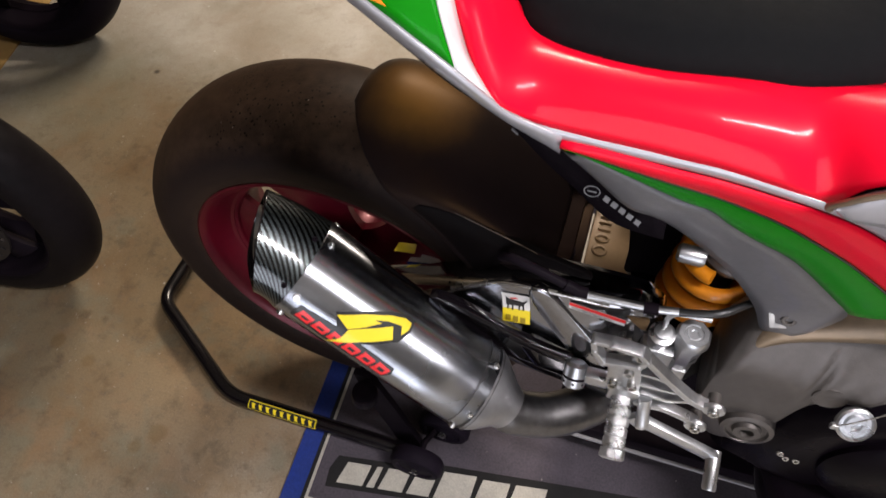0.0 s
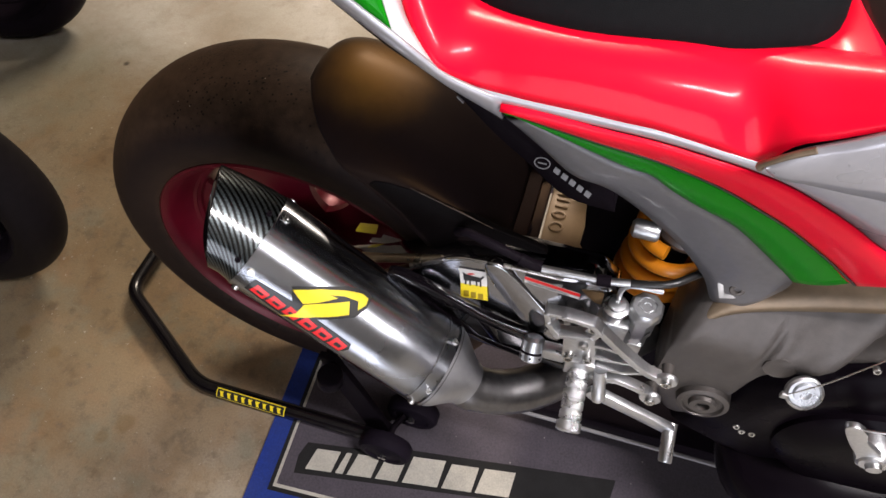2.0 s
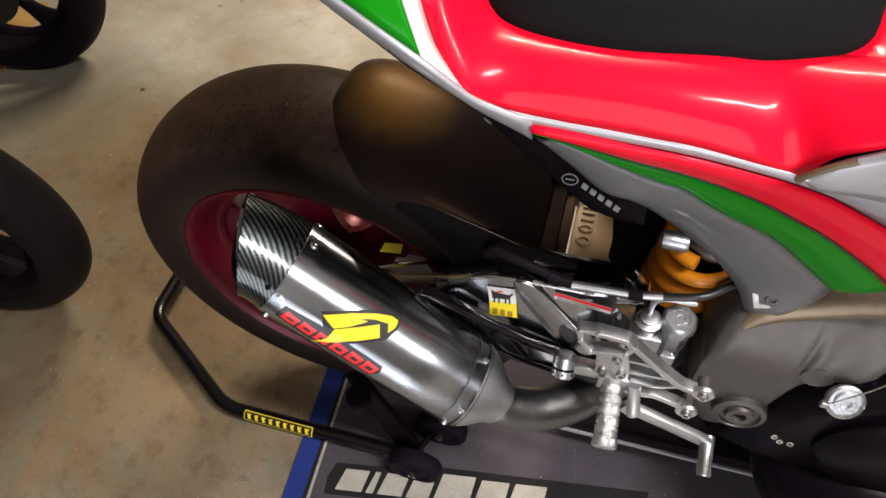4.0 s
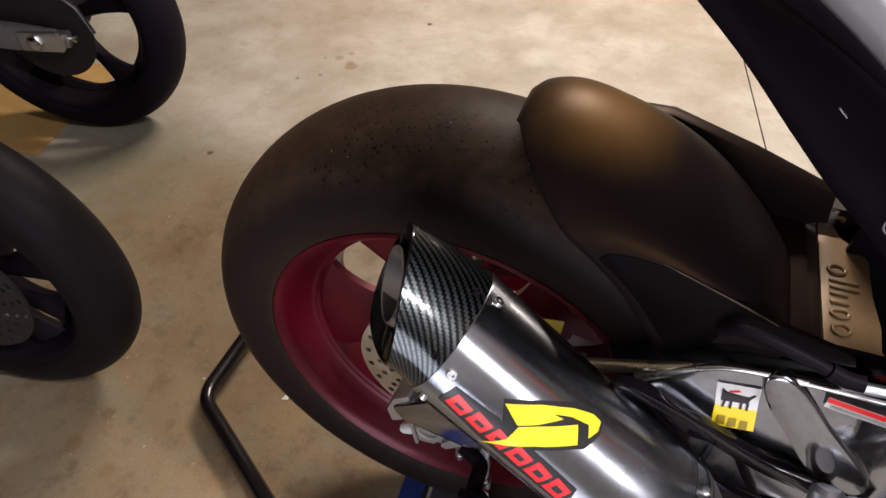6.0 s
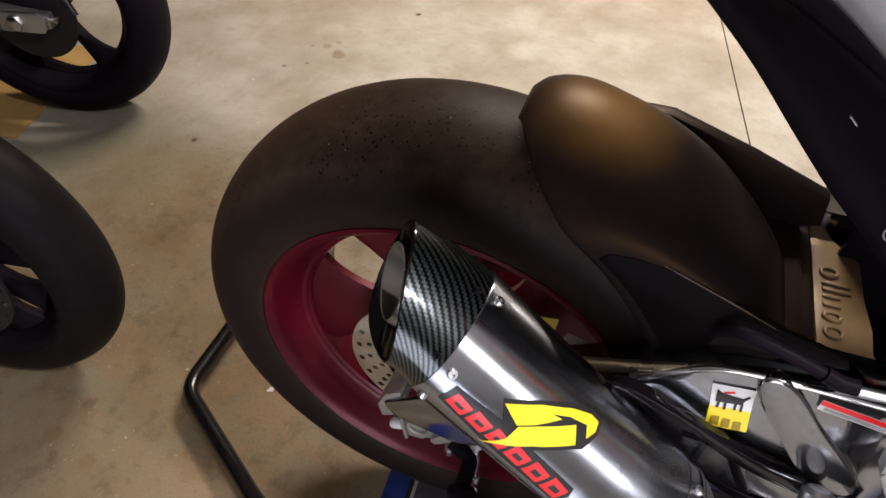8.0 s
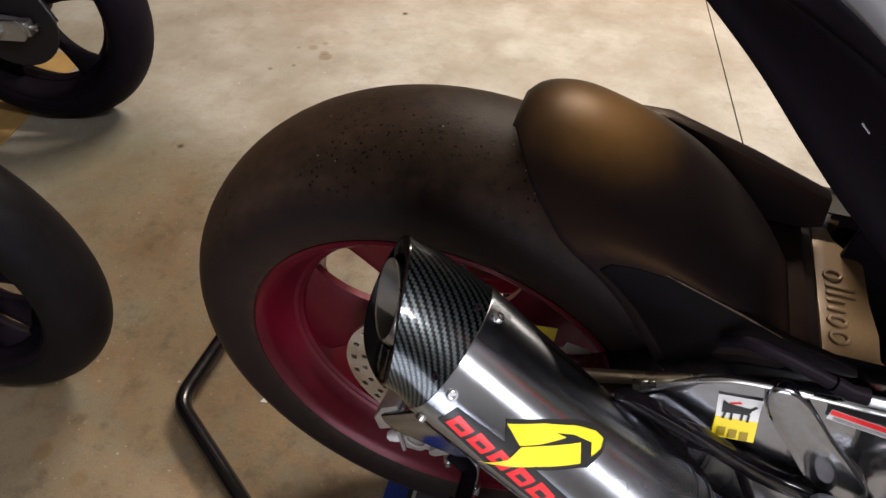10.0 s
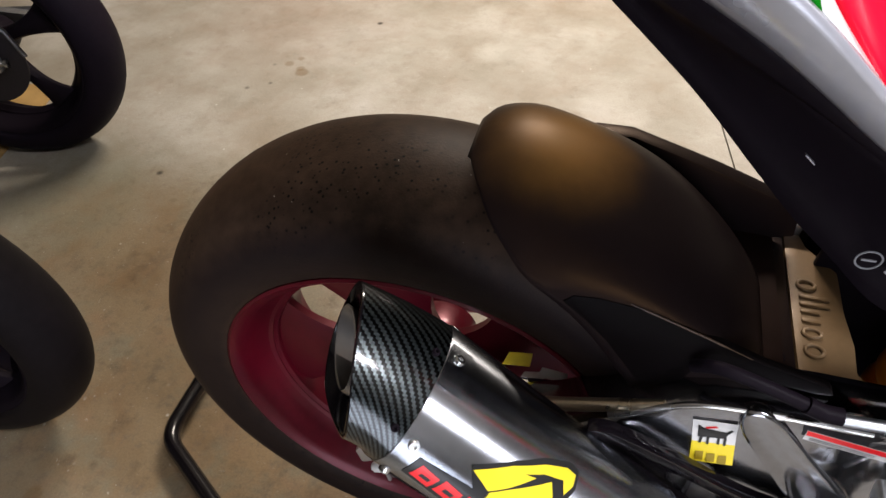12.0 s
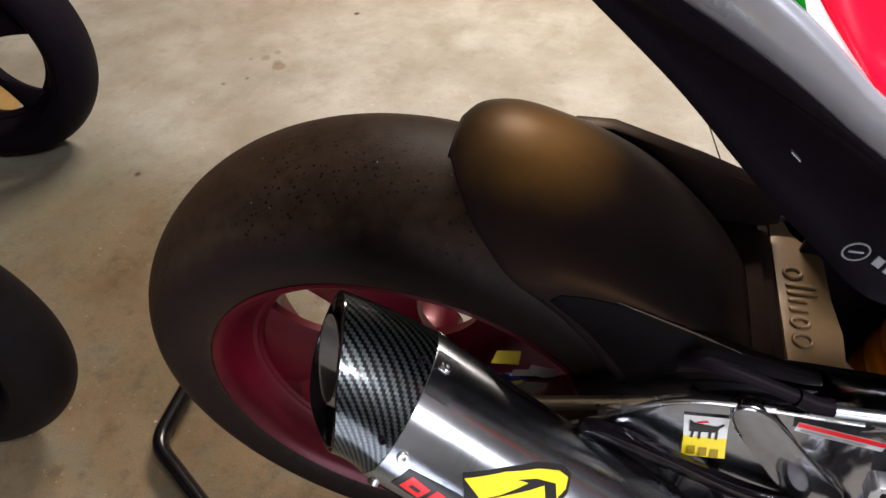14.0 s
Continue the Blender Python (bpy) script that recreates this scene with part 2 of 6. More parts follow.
def concrete():
    m, nodes, links, b = material("polished_concrete")
    place = nodes.new("ShaderNodeTexCoord")

    def cloud(scale, detail, rough=0.6, kind="ShaderNodeTexNoise"):
        n = nodes.new(kind)
        n.inputs["Scale"].default_value, n.inputs["Detail"].default_value, n.inputs["Roughness"].default_value = scale, detail, rough
        links.new(place.outputs["Object"], n.inputs["Vector"])
        return n.outputs["Fac"]

    def ramp(fac, *stops):
        n = nodes.new("ShaderNodeValToRGB")
        while len(n.color_ramp.elements) < len(stops):
            n.color_ramp.elements.new(0.5)
        for e, (p, c) in zip(n.color_ramp.elements, stops):
            e.position, e.color = p, (*c, 1)
        links.new(fac, n.inputs[0])
        return n.outputs[0]

    def blend(fac, a, c, mode="MIX"):
        n = nodes.new("ShaderNodeMix")
        n.data_type, n.blend_type = "RGBA", mode
        links.new(fac, n.inputs[0])
        for k, v in ((6, a), (7, c)):
            if isinstance(v, tuple):
                n.inputs[k].default_value = (*v, 1)
            else:
                links.new(v, n.inputs[k])
        return n.outputs[2]

    def spot(x, y, r, soft, rough, strength):
        """A mark of its own at a place on the floor, with an uneven edge."""
        far, add, band = nodes.new("ShaderNodeVectorMath"), nodes.new("ShaderNodeMath"), nodes.new("ShaderNodeMapRange")
        far.operation, far.inputs[1].default_value = "DISTANCE", (x, y, 0)
        links.new(place.outputs["Object"], far.inputs[0])
        add.operation = "MULTIPLY_ADD"
        links.new(ragged, add.inputs[0])
        add.inputs[1].default_value = rough
        links.new(far.outputs["Value"], add.inputs[2])
        band.inputs["From Min"].default_value, band.inputs["From Max"].default_value = r + rough * 0.5 - soft, r + rough * 0.5 + soft
        band.inputs["To Min"].default_value, band.inputs["To Max"].default_value = strength, 0.0
        links.new(add.outputs[0], band.inputs["Value"])
        return band.outputs[0]

    ragged = cloud(9, 6, 0.65)
    base = ramp(cloud(2.4, 7, 0.56), (0.36, (0.305, 0.272, 0.215)), (0.48, (0.355, 0.325, 0.268)), (0.56, (0.41, 0.382, 0.325)), (0.66, (0.46, 0.435, 0.385)))
    # the trodden, oily part by the stand and the floor under the wheels are browner and greener than the open floor
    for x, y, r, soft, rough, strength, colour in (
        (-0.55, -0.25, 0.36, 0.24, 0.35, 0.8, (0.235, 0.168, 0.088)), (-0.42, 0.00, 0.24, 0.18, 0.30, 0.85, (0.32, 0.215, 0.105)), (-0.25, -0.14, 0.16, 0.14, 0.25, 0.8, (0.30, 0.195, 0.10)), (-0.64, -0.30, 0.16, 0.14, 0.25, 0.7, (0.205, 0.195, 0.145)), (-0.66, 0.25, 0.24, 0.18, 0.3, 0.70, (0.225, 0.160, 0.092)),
        # (-0.90, -0.20) is also darkened for the shade beside the parked wheel
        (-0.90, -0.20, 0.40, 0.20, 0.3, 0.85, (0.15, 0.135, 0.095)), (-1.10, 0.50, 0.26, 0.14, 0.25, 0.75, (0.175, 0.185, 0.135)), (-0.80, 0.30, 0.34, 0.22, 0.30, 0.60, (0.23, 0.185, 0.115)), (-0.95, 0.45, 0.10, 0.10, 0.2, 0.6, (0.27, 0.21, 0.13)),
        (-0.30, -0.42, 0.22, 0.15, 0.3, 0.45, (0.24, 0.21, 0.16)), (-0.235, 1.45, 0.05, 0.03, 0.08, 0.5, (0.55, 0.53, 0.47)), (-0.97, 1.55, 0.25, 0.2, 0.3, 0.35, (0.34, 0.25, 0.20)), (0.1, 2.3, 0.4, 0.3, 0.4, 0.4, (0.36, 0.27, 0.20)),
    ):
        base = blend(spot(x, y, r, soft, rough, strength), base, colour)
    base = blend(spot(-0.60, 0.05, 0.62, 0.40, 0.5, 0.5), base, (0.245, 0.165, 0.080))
    trodden = nodes.new("ShaderNodeMath")
    trodden.operation, trodden.use_clamp = "ADD", True
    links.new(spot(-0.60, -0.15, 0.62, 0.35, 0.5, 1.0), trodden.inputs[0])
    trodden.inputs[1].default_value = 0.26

    def there(colour):
        n = nodes.new("ShaderNodeMath")
        n.operation = "MULTIPLY"
        links.new(colour, n.inputs[0])
        links.new(trodden.outputs[0], n.inputs[1])
        return n.outputs[0]

    shift = nodes.new("ShaderNodeVectorMath")
    shift.operation, shift.inputs[1].default_value = "ADD", (3.7, 1.9, 0.6)
    links.new(place.outputs["Object"], shift.inputs[0])
    for scale, low, high, amount, colour in ((5.0, 0.46, 0.62, 0.80, (0.185, 0.115, 0.055)), (7.5, 0.50, 0.64, 0.70, (0.195, 0.185, 0.130)), (12.0, 0.52, 0.66, 0.45, (0.25, 0.155, 0.085)), (19.0, 0.56, 0.67, 0.55, (0.11, 0.076, 0.044))):
        n = nodes.new("ShaderNodeTexNoise")
        n.inputs["Scale"].default_value, n.inputs["Detail"].default_value, n.inputs["Roughness"].default_value = scale, 7, 0.62
        links.new(shift.outputs[0], n.inputs["Vector"])
        base = blend(there(ramp(n.outputs["Fac"], (low, (0, 0, 0)), (high, (amount, amount, amount)))), base, colour)
    dark = ramp(cloud(11, 10, 0.78), (0.545, (0, 0, 0)), (0.66, (0.68, 0.68, 0.68)))
    base = blend(there(dark), base, (0.13, 0.095, 0.062))
    grime = ramp(cloud(38, 8, 0.8), (0.53, (0, 0, 0)), (0.64, (0.62, 0.62, 0.62)))
    base = blend(there(grime), base, (0.15, 0.115, 0.08))
    pale = ramp(cloud(70, 6, 0.75), (0.63, (0, 0, 0)), (0.69, (0.45, 0.45, 0.45)))
    base = blend(pale, base, (0.58, 0.55, 0.48))
    # drips and dark specks
    for x, y, r, strength in ((-0.798, 1.208, 0.019, 0.50), (-0.812, 1.228, 0.012, 0.45), (-0.860, 1.250, 0.014, 0.45), (-0.835, 1.285, 0.010, 0.45), (-0.905, 1.235, 0.006, 0.4), (-0.660, 1.561, 0.0085, 0.9), (-0.967, 0.661, 0.008, 0.85), (-0.870, 1.130, 0.006, 0.7), (-0.930, 1.090, 0.007, 0.6), (-0.60, -0.20, 0.014, 0.5), (-0.694, -0.177, 0.016, 0.6), (-0.37, -0.29, 0.02, 0.5), (-0.40, -0.33, 0.012, 0.5)):
        base = blend(spot(x, y, r, 0.004, r * 1.6, strength), base, (0.17, 0.105, 0.042) if r > 0.009 else (0.03, 0.022, 0.015))
    for scale, low, amount in ((26, 0.60, 0.5), (44, 0.58, 0.4)):
        chip = nodes.new("ShaderNodeTexVoronoi")
        chip.inputs["Scale"].default_value = scale
        links.new(shift.outputs[0], chip.inputs["Vector"])
        some = blend(ramp(cloud(3.5, 4, 0.6), (low - 0.06, (0, 0, 0)), (low + 0.06, (1, 1, 1))), (0, 0, 0), ramp(chip.outputs["Distance"], (0.04, (amount, amount, amount)), (0.13, (0, 0, 0))))
        base = blend(some, base, (0.60, 0.58, 0.52))
    speck = nodes.new("ShaderNodeTexVoronoi")
    speck.inputs["Scale"].default_value = 11
    links.new(place.outputs["Object"], speck.inputs["Vector"])
    base = blend(ramp(speck.outputs["Distance"], (0.0, (0.85, 0.85, 0.85)), (0.045, (0, 0, 0))), base, (0.66, 0.63, 0.56))
    # fine grit all over
    grit = ramp(cloud(240, 5, 0.8), (0.40, (0.88, 0.875, 0.87)), (0.52, (1, 1, 1)), (0.64, (1.09, 1.085, 1.08)))
    whole = nodes.new("ShaderNodeValue")
    whole.outputs[0].default_value = 1.0
    base = blend(whole.outputs[0], base, grit, "MULTIPLY")
    links.new(base, b.inputs["Base Color"])
    gloss = nodes.new("ShaderNodeMapRange")
    gloss.inputs["To Min"].default_value, gloss.inputs["To Max"].default_value = 0.38, 0.75
    links.new(cloud(5, 6), gloss.inputs["Value"])
    links.new(gloss.outputs[0], b.inputs["Roughness"])
    relief = nodes.new("ShaderNodeBump")
    relief.inputs["Strength"].default_value, relief.inputs["Distance"].default_value = 0.25, 0.002
    links.new(cloud(120, 8), relief.inputs["Height"])
    links.new(relief.outputs[0], b.inputs["Normal"])
    return m


CONCRETE = concrete()


# ---- builders ----
def part(name, bm, mat, parent=None, label="", smooth=40, at=None):
    """Links a bmesh as one mesh object, under its thing or part."""
    bmesh.ops.recalc_face_normals(bm, faces=bm.faces)
    mesh = bpy.data.meshes.new(name)
    bm.to_mesh(mesh)
    bm.free()
    if smooth:
        mesh.polygons.foreach_set("use_smooth", [True] * len(mesh.polygons))
        mesh.set_sharp_from_angle(angle=radians(smooth))
    mesh.materials.append(mat)
    ob = new(name, mesh)
    if at is not None:
        ob.matrix_local = at
    if parent is not None:
        ob.parent = parent
    if label:
        ob["label"] = label
    return ob


def thing(name, label, category, m=None, group="", kind=""):
    ob = tagged(new(name), label, category, group, kind)
    ob.empty_display_size = 0.05
    if m is not None:
        ob.matrix_world = m
    return ob


def shell(ob, thick):
    mod = ob.modifiers.new("thickness", "SOLIDIFY")
    mod.thickness, mod.offset = thick, -1
    return ob


def spline(points, n=8, closed=False):
    """A smooth line through points, n steps from each to the next."""
    p = [np.array(q, float) for q in points]
    k, out = len(p), []
    for i in range(k if closed else k - 1):
        if closed:
            a, b, c, d = p[i - 1], p[i], p[(i + 1) % k], p[(i + 2) % k]
        else:
            a, b, c, d = p[max(i - 1, 0)], p[i], p[i + 1], p[min(i + 2, k - 1)]
        for s in range(n):
            t = s / n
            out.append(0.5 * (2 * b + (c - a) * t + (2 * a - 5 * b + 4 * c - d) * t * t + (3 * b - a - 3 * c + d) * t**3))
    if not closed:
        out.append(p[-1])
    return out


def even(points, n):
    """n places at even lengths along a line of points."""
    p = np.array(points, float)
    far = np.r_[0, np.cumsum(np.linalg.norm(np.diff(p, axis=0), axis=1))]
    return np.stack([np.interp(np.linspace(0, far[-1], n), far, p[:, k]) for k in range(p.shape[1])], 1)


def grid(rows, wrap_rows=False, wrap_cols=False, cap=False, uv=False):
    """A sheet or tube from rows of places."""
    bm = bmesh.new()
    vs = [[bm.verts.new(tuple(q)) for q in row] for row in rows]
    n, k = len(vs), len(vs[0])
    layer = bm.loops.layers.uv.new("weave") if uv else None
    lengths = [0.0]
    for i in range(1, n):
        lengths.append(lengths[-1] + float(np.linalg.norm(np.mean(rows[i], 0) - np.mean(rows[i - 1], 0))))
    round_ = np.linalg.norm(np.diff(np.array([*rows[0], rows[0][0]], float), axis=0), axis=1).sum() / k
    for i in range(n if wrap_rows else n - 1):
        for j in range(k if wrap_cols else k - 1):
            f = bm.faces.new((vs[i][j], vs[i][(j + 1) % k], vs[(i + 1) % n][(j + 1) % k], vs[(i + 1) % n][j]))
            if uv:
                for loop, (a, b) in zip(f.loops, ((i, j), (i, j + 1), (i + 1, j + 1), (i + 1, j))):
                    loop[layer].uv = (b * round_ + 1.0, lengths[a] + 1.0)
    if cap:
        bm.faces.new(vs[0])
        bm.faces.new(vs[-1])
    return bm


def lathe(profile, n=64, closed=True):
    """Turned about the y axis; profile of (radius, y)."""
    rows = [[(r * math.cos(a), y, r * math.sin(a)) for a in np.linspace(0, 2 * math.pi, n, endpoint=False)] for r, y in profile]
    return grid(rows, wrap_rows=closed, wrap_cols=True)


def tube(path, radius, n=12, cap=True):
    p = np.array(path, float)
    way = np.gradient(p, axis=0)
    way /= np.linalg.norm(way, axis=1)[:, None]
    side = np.cross(way[0], (0.3, 0.2, 0.93))
    rows = []
    for k, (q, w) in enumerate(zip(p, way)):
        side = side - w * (side @ w)
        side /= np.linalg.norm(side)
        up = np.cross(w, side)
        r = radius[k] if isinstance(radius, (list, np.ndarray)) else radius
        rows.append([q + r * (math.cos(a) * side + math.sin(a) * up) for a in np.linspace(0, 2 * math.pi, n, endpoint=False)])
    return grid(rows, wrap_cols=True, cap=cap)


def bevel(bm, width, segments=2, angle=35):
    edges = [e for e in bm.edges if len(e.link_faces) == 2 and e.calc_face_angle(0) > radians(angle)]
    bmesh.ops.bevel(bm, geom=edges, offset=width, segments=segments, profile=0.6, affect="EDGES", clamp_overlap=True)
    return bm


def plate(outline, y0, y1, edge=0.002):
    """An outline in x and z, between two planes of y."""
    bm = bmesh.new()
    near = [bm.verts.new((x, y0, z)) for x, z in outline]
    far = [bm.verts.new((x, y1, z)) for x, z in outline]
    bm.faces.new(near)
    bm.faces.new(far[::-1])
    for i in range(len(near)):
        j = (i + 1) % len(near)
        bm.faces.new((near[j], near[i], far[i], far[j]))
    bmesh.ops.recalc_face_normals(bm, faces=bm.faces)
    return bevel(bm, edge) if edge else bm


def slab(outline, z0, z1, edge=0.0):
    """An outline in x and y, between two heights."""
    bm = plate([(x, y) for x, y in outline], z0, z1, edge)
    for v in bm.verts:
        x, y, z = v.co
        v.co = (x, z, y)
    return bm


def box(x0, x1, y0, y1, z0, z1, edge=0.002):
    return plate([(x0, z0), (x1, z0), (x1, z1), (x0, z1)], y0, y1, edge)


def turned(place, way, profile, n=24):
    """A turned piece standing on place, along way; profile of (radius, height)."""
    rows = [[(r * math.cos(a), r * math.sin(a), h) for a in np.linspace(0, 2 * math.pi, n, endpoint=False)] for r, h in profile]
    bm = grid(rows, wrap_cols=True, cap=True)
    m = Matrix.Translation(place) @ Vector(way).to_track_quat("Z", "Y").to_matrix().to_4x4()
    bm.transform(m)
    return bm


def socket_bolt(parent, place, way, r=0.005, mat=None, name="bolt"):
    return part(name, turned(place, way, [(r, -0.002), (r, 0.003), (r * 0.85, 0.004), (r * 0.5, 0.004), (r * 0.45, 0.0015), (0.0004, 0.0015)], 16), mat or STEEL, parent)


def patch(outline, mapped, cuts=10):
    """A flat outline of (s, t), cut fine and laid on a surface by mapped(s, t)."""
    bm = bmesh.new()
    bm.faces.new([bm.verts.new((s, t, 0)) for s, t in outline])
    lo, hi = np.min(outline, 0), np.max(outline, 0)
    for axis in (0, 1):
        for c in np.linspace(lo[axis], hi[axis], cuts + 2)[1:-1]:
            at, no = [0, 0, 0], [0, 0, 0]
            at[axis], no[axis] = c, 1
            bmesh.ops.bisect_plane(bm, geom=[*bm.verts, *bm.edges, *bm.faces], plane_co=at, plane_no=no)
    bmesh.ops.triangulate(bm, faces=[f for f in bm.faces if len(f.verts) > 4])
    for v in bm.verts:
        v.co = mapped(v.co.x, v.co.y)
    return bm


def spline_rows(rows, n=3):
    """Sections, with smooth ones put between them."""
    cols = [spline([row[j] for row in rows], n) for j in range(len(rows[0]))]
    return [[c[i] for c in cols] for i in range(len(cols[0]))]


def oval_at(x, y, z, hy, hz, n=40):
    """A section across x."""
    return [(x, y + hy * math.cos(a), z + hz * math.sin(a)) for a in np.linspace(0, 2 * math.pi, n, endpoint=False)]


def closed_line(points, n=3):
    return [tuple(q) for q in spline(points, n, True)]


def mirrored(bm):
    for v in bm.verts:
        v.co.y = -v.co.y
    return bm


# ---- garage ----
AX = 0.405  # height of the lifted rear axle
cut0, cut1 = np.array((0.478, 1.06)), np.array((0.308, 2.14))
way = (cut1 - cut0) / np.linalg.norm(cut1 - cut0)
a0, a1 = cut0 - way * 4.2, cut0 + way * 3.2
gap = np.array((way[1], -way[0])) * 0.0022
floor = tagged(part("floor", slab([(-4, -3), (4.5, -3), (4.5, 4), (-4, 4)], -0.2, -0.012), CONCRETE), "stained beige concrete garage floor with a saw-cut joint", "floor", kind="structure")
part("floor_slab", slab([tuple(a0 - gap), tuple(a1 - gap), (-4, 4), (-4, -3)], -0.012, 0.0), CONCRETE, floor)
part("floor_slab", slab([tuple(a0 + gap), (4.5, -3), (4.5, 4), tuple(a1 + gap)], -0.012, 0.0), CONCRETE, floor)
for name, (x0, x1, y0, y1) in {"wall_west": (-4.15, -4, -3, 4), "wall_east": (4.5, 4.65, -3, 4), "wall_north": (-4.15, 4.65, 4, 4.15)}.items():
    tagged(part(name, box(x0, x1, y0, y1, 0, 2.6, 0), PLASTER, smooth=0), "plain painted garage wall", "wall", kind="structure")
south = [(-4.15, 0), (0.2, 0), (0.2, 2.1), (1.8, 2.1), (1.8, 0), (4.65, 0), (4.65, 2.6), (-4.15, 2.6)]
tagged(part("wall_south", plate(south, -3.15, -3.0, 0), PLASTER, smooth=0), "plain painted garage wall with an unseen doorway for the fill light", "wall", kind="structure")
tagged(part("ceiling", box(-4.15, 4.65, -3.15, 4.15, 2.6, 2.75, 0), CEILING, smooth=0), "plain pale garage ceiling", "ceiling", kind="structure")
for x, y, z, sx, sy, *_ in LAMPS:
    fixture = thing("ceiling_light", "white ceiling fixture for a fluorescent tube", "ceiling light", group="ceiling lights")
    part("housing", box(x - sx / 2 - 0.05, x + sx / 2 + 0.05, y - sy / 2 - 0.03, y + sy / 2 + 0.03, z + 0.02, 2.6, 0.008), WHITE, fixture)


# ---- race motorcycle on its stand ----
bike = thing("race_motorcycle", "red, green and silver race motorcycle raised on a rear stand", "motorcycle")


def tyre_profile(R, half, r0, bead, seat):
    outer = [(r0 + (R - r0) * math.sin(u), half * math.cos(u)) for u in np.linspace(0.0, math.pi, 25)]
    return [(bead, seat), (bead + 0.006, seat + 0.006), ((bead + r0) / 2, half * 0.975), *outer, ((bead + r0) / 2, -half * 0.975), (bead + 0.006, -seat - 0.006), (bead, -seat), (bead - 0.012, -seat + 0.01), (bead - 0.012, seat - 0.01)]


def tyre_rubber():
    """Scrubbed slick: matt, browned by heat over the tread, with small torn marks."""
    m = surface("scrubbed_slick_rubber", (0.042, 0.0255, 0.0165), 0.55, 0.0, 0.0, 0.5, 18, 0.16, 420, 0.08, spec=0.09)
    nodes, links, b = m.node_tree.nodes, m.node_tree.links, m.node_tree.nodes["Principled BSDF"]
    place, flecks, torn, area = (nodes.new("ShaderNode" + k) for k in ("TexCoord", "TexVoronoi", "TexVoronoi", "TexNoise"))
    flecks.inputs["Scale"].default_value, torn.inputs["Scale"].default_value, area.inputs["Scale"].default_value = 60, 150, 7
    for n in (flecks, torn, area):
        links.new(place.outputs["Object"], n.inputs["Vector"])
    colour = b.inputs["Base Color"].links[0].from_socket
    for source, reach, tint, low in ((torn, 0.26, (0.004, 0.003, 0.003), 0.52), (flecks, 0.050, (0.30, 0.28, 0.25), 0.50)):
        dot, patchy, both_, mix = nodes.new("ShaderNodeMapRange"), nodes.new("ShaderNodeMapRange"), nodes.new("ShaderNodeMath"), nodes.new("ShaderNodeMix")
        dot.inputs["From Min"].default_value, dot.inputs["From Max"].default_value = reach * 0.6, reach
        dot.inputs["To Min"].default_value, dot.inputs["To Max"].default_value = 1, 0
        patchy.inputs["From Min"].default_value, patchy.inputs["From Max"].default_value = low, low + 0.06
        links.new(source.outputs["Distance"], dot.inputs["Value"])
        links.new(area.outputs["Fac"], patchy.inputs["Value"])
        both_.operation = "MULTIPLY"
        links.new(dot.outputs[0], both_.inputs[0])
        links.new(patchy.outputs[0], both_.inputs[1])
        mix.data_type = "RGBA"
        links.new(both_.outputs[0], mix.inputs[0])
        links.new(colour, mix.inputs[6])
        mix.inputs[7].default_value = (*tint, 1)
        colour = mix.outputs[2]
    # the sidewalls stay black, only the tread is scrubbed brown
    part_of, size, side, mix = (nodes.new("ShaderNode" + k) for k in ("SeparateXYZ", "Math", "MapRange", "Mix"))
    links.new(place.outputs["Object"], part_of.inputs[0])
    size.operation = "ABSOLUTE"
    links.new(part_of.outputs["Y"], size.inputs[0])
    side.inputs["From Min"].default_value, side.inputs["From Max"].default_value = 0.078, 0.095
    links.new(size.outputs[0], side.inputs["Value"])
    mix.data_type = "RGBA"
    links.new(side.outputs[0], mix.inputs[0])
    links.new(colour, mix.inputs[6])
    mix.inputs[7].default_value = (0.0080, 0.0055, 0.0068, 1)
    links.new(mix.outputs[2], b.inputs["Base Color"])
    return m


SLICK = tyre_rubber()
b = SLICK.node_tree.nodes["Principled BSDF"]
# brown sheen stands in for the floor reflected at grazing angles
b.inputs["Sheen Weight"].default_value, b.inputs["Sheen Roughness"].default_value = 0.05, 0.45
b.inputs["Sheen Tint"].default_value = (0.50, 0.30, 0.17, 1)


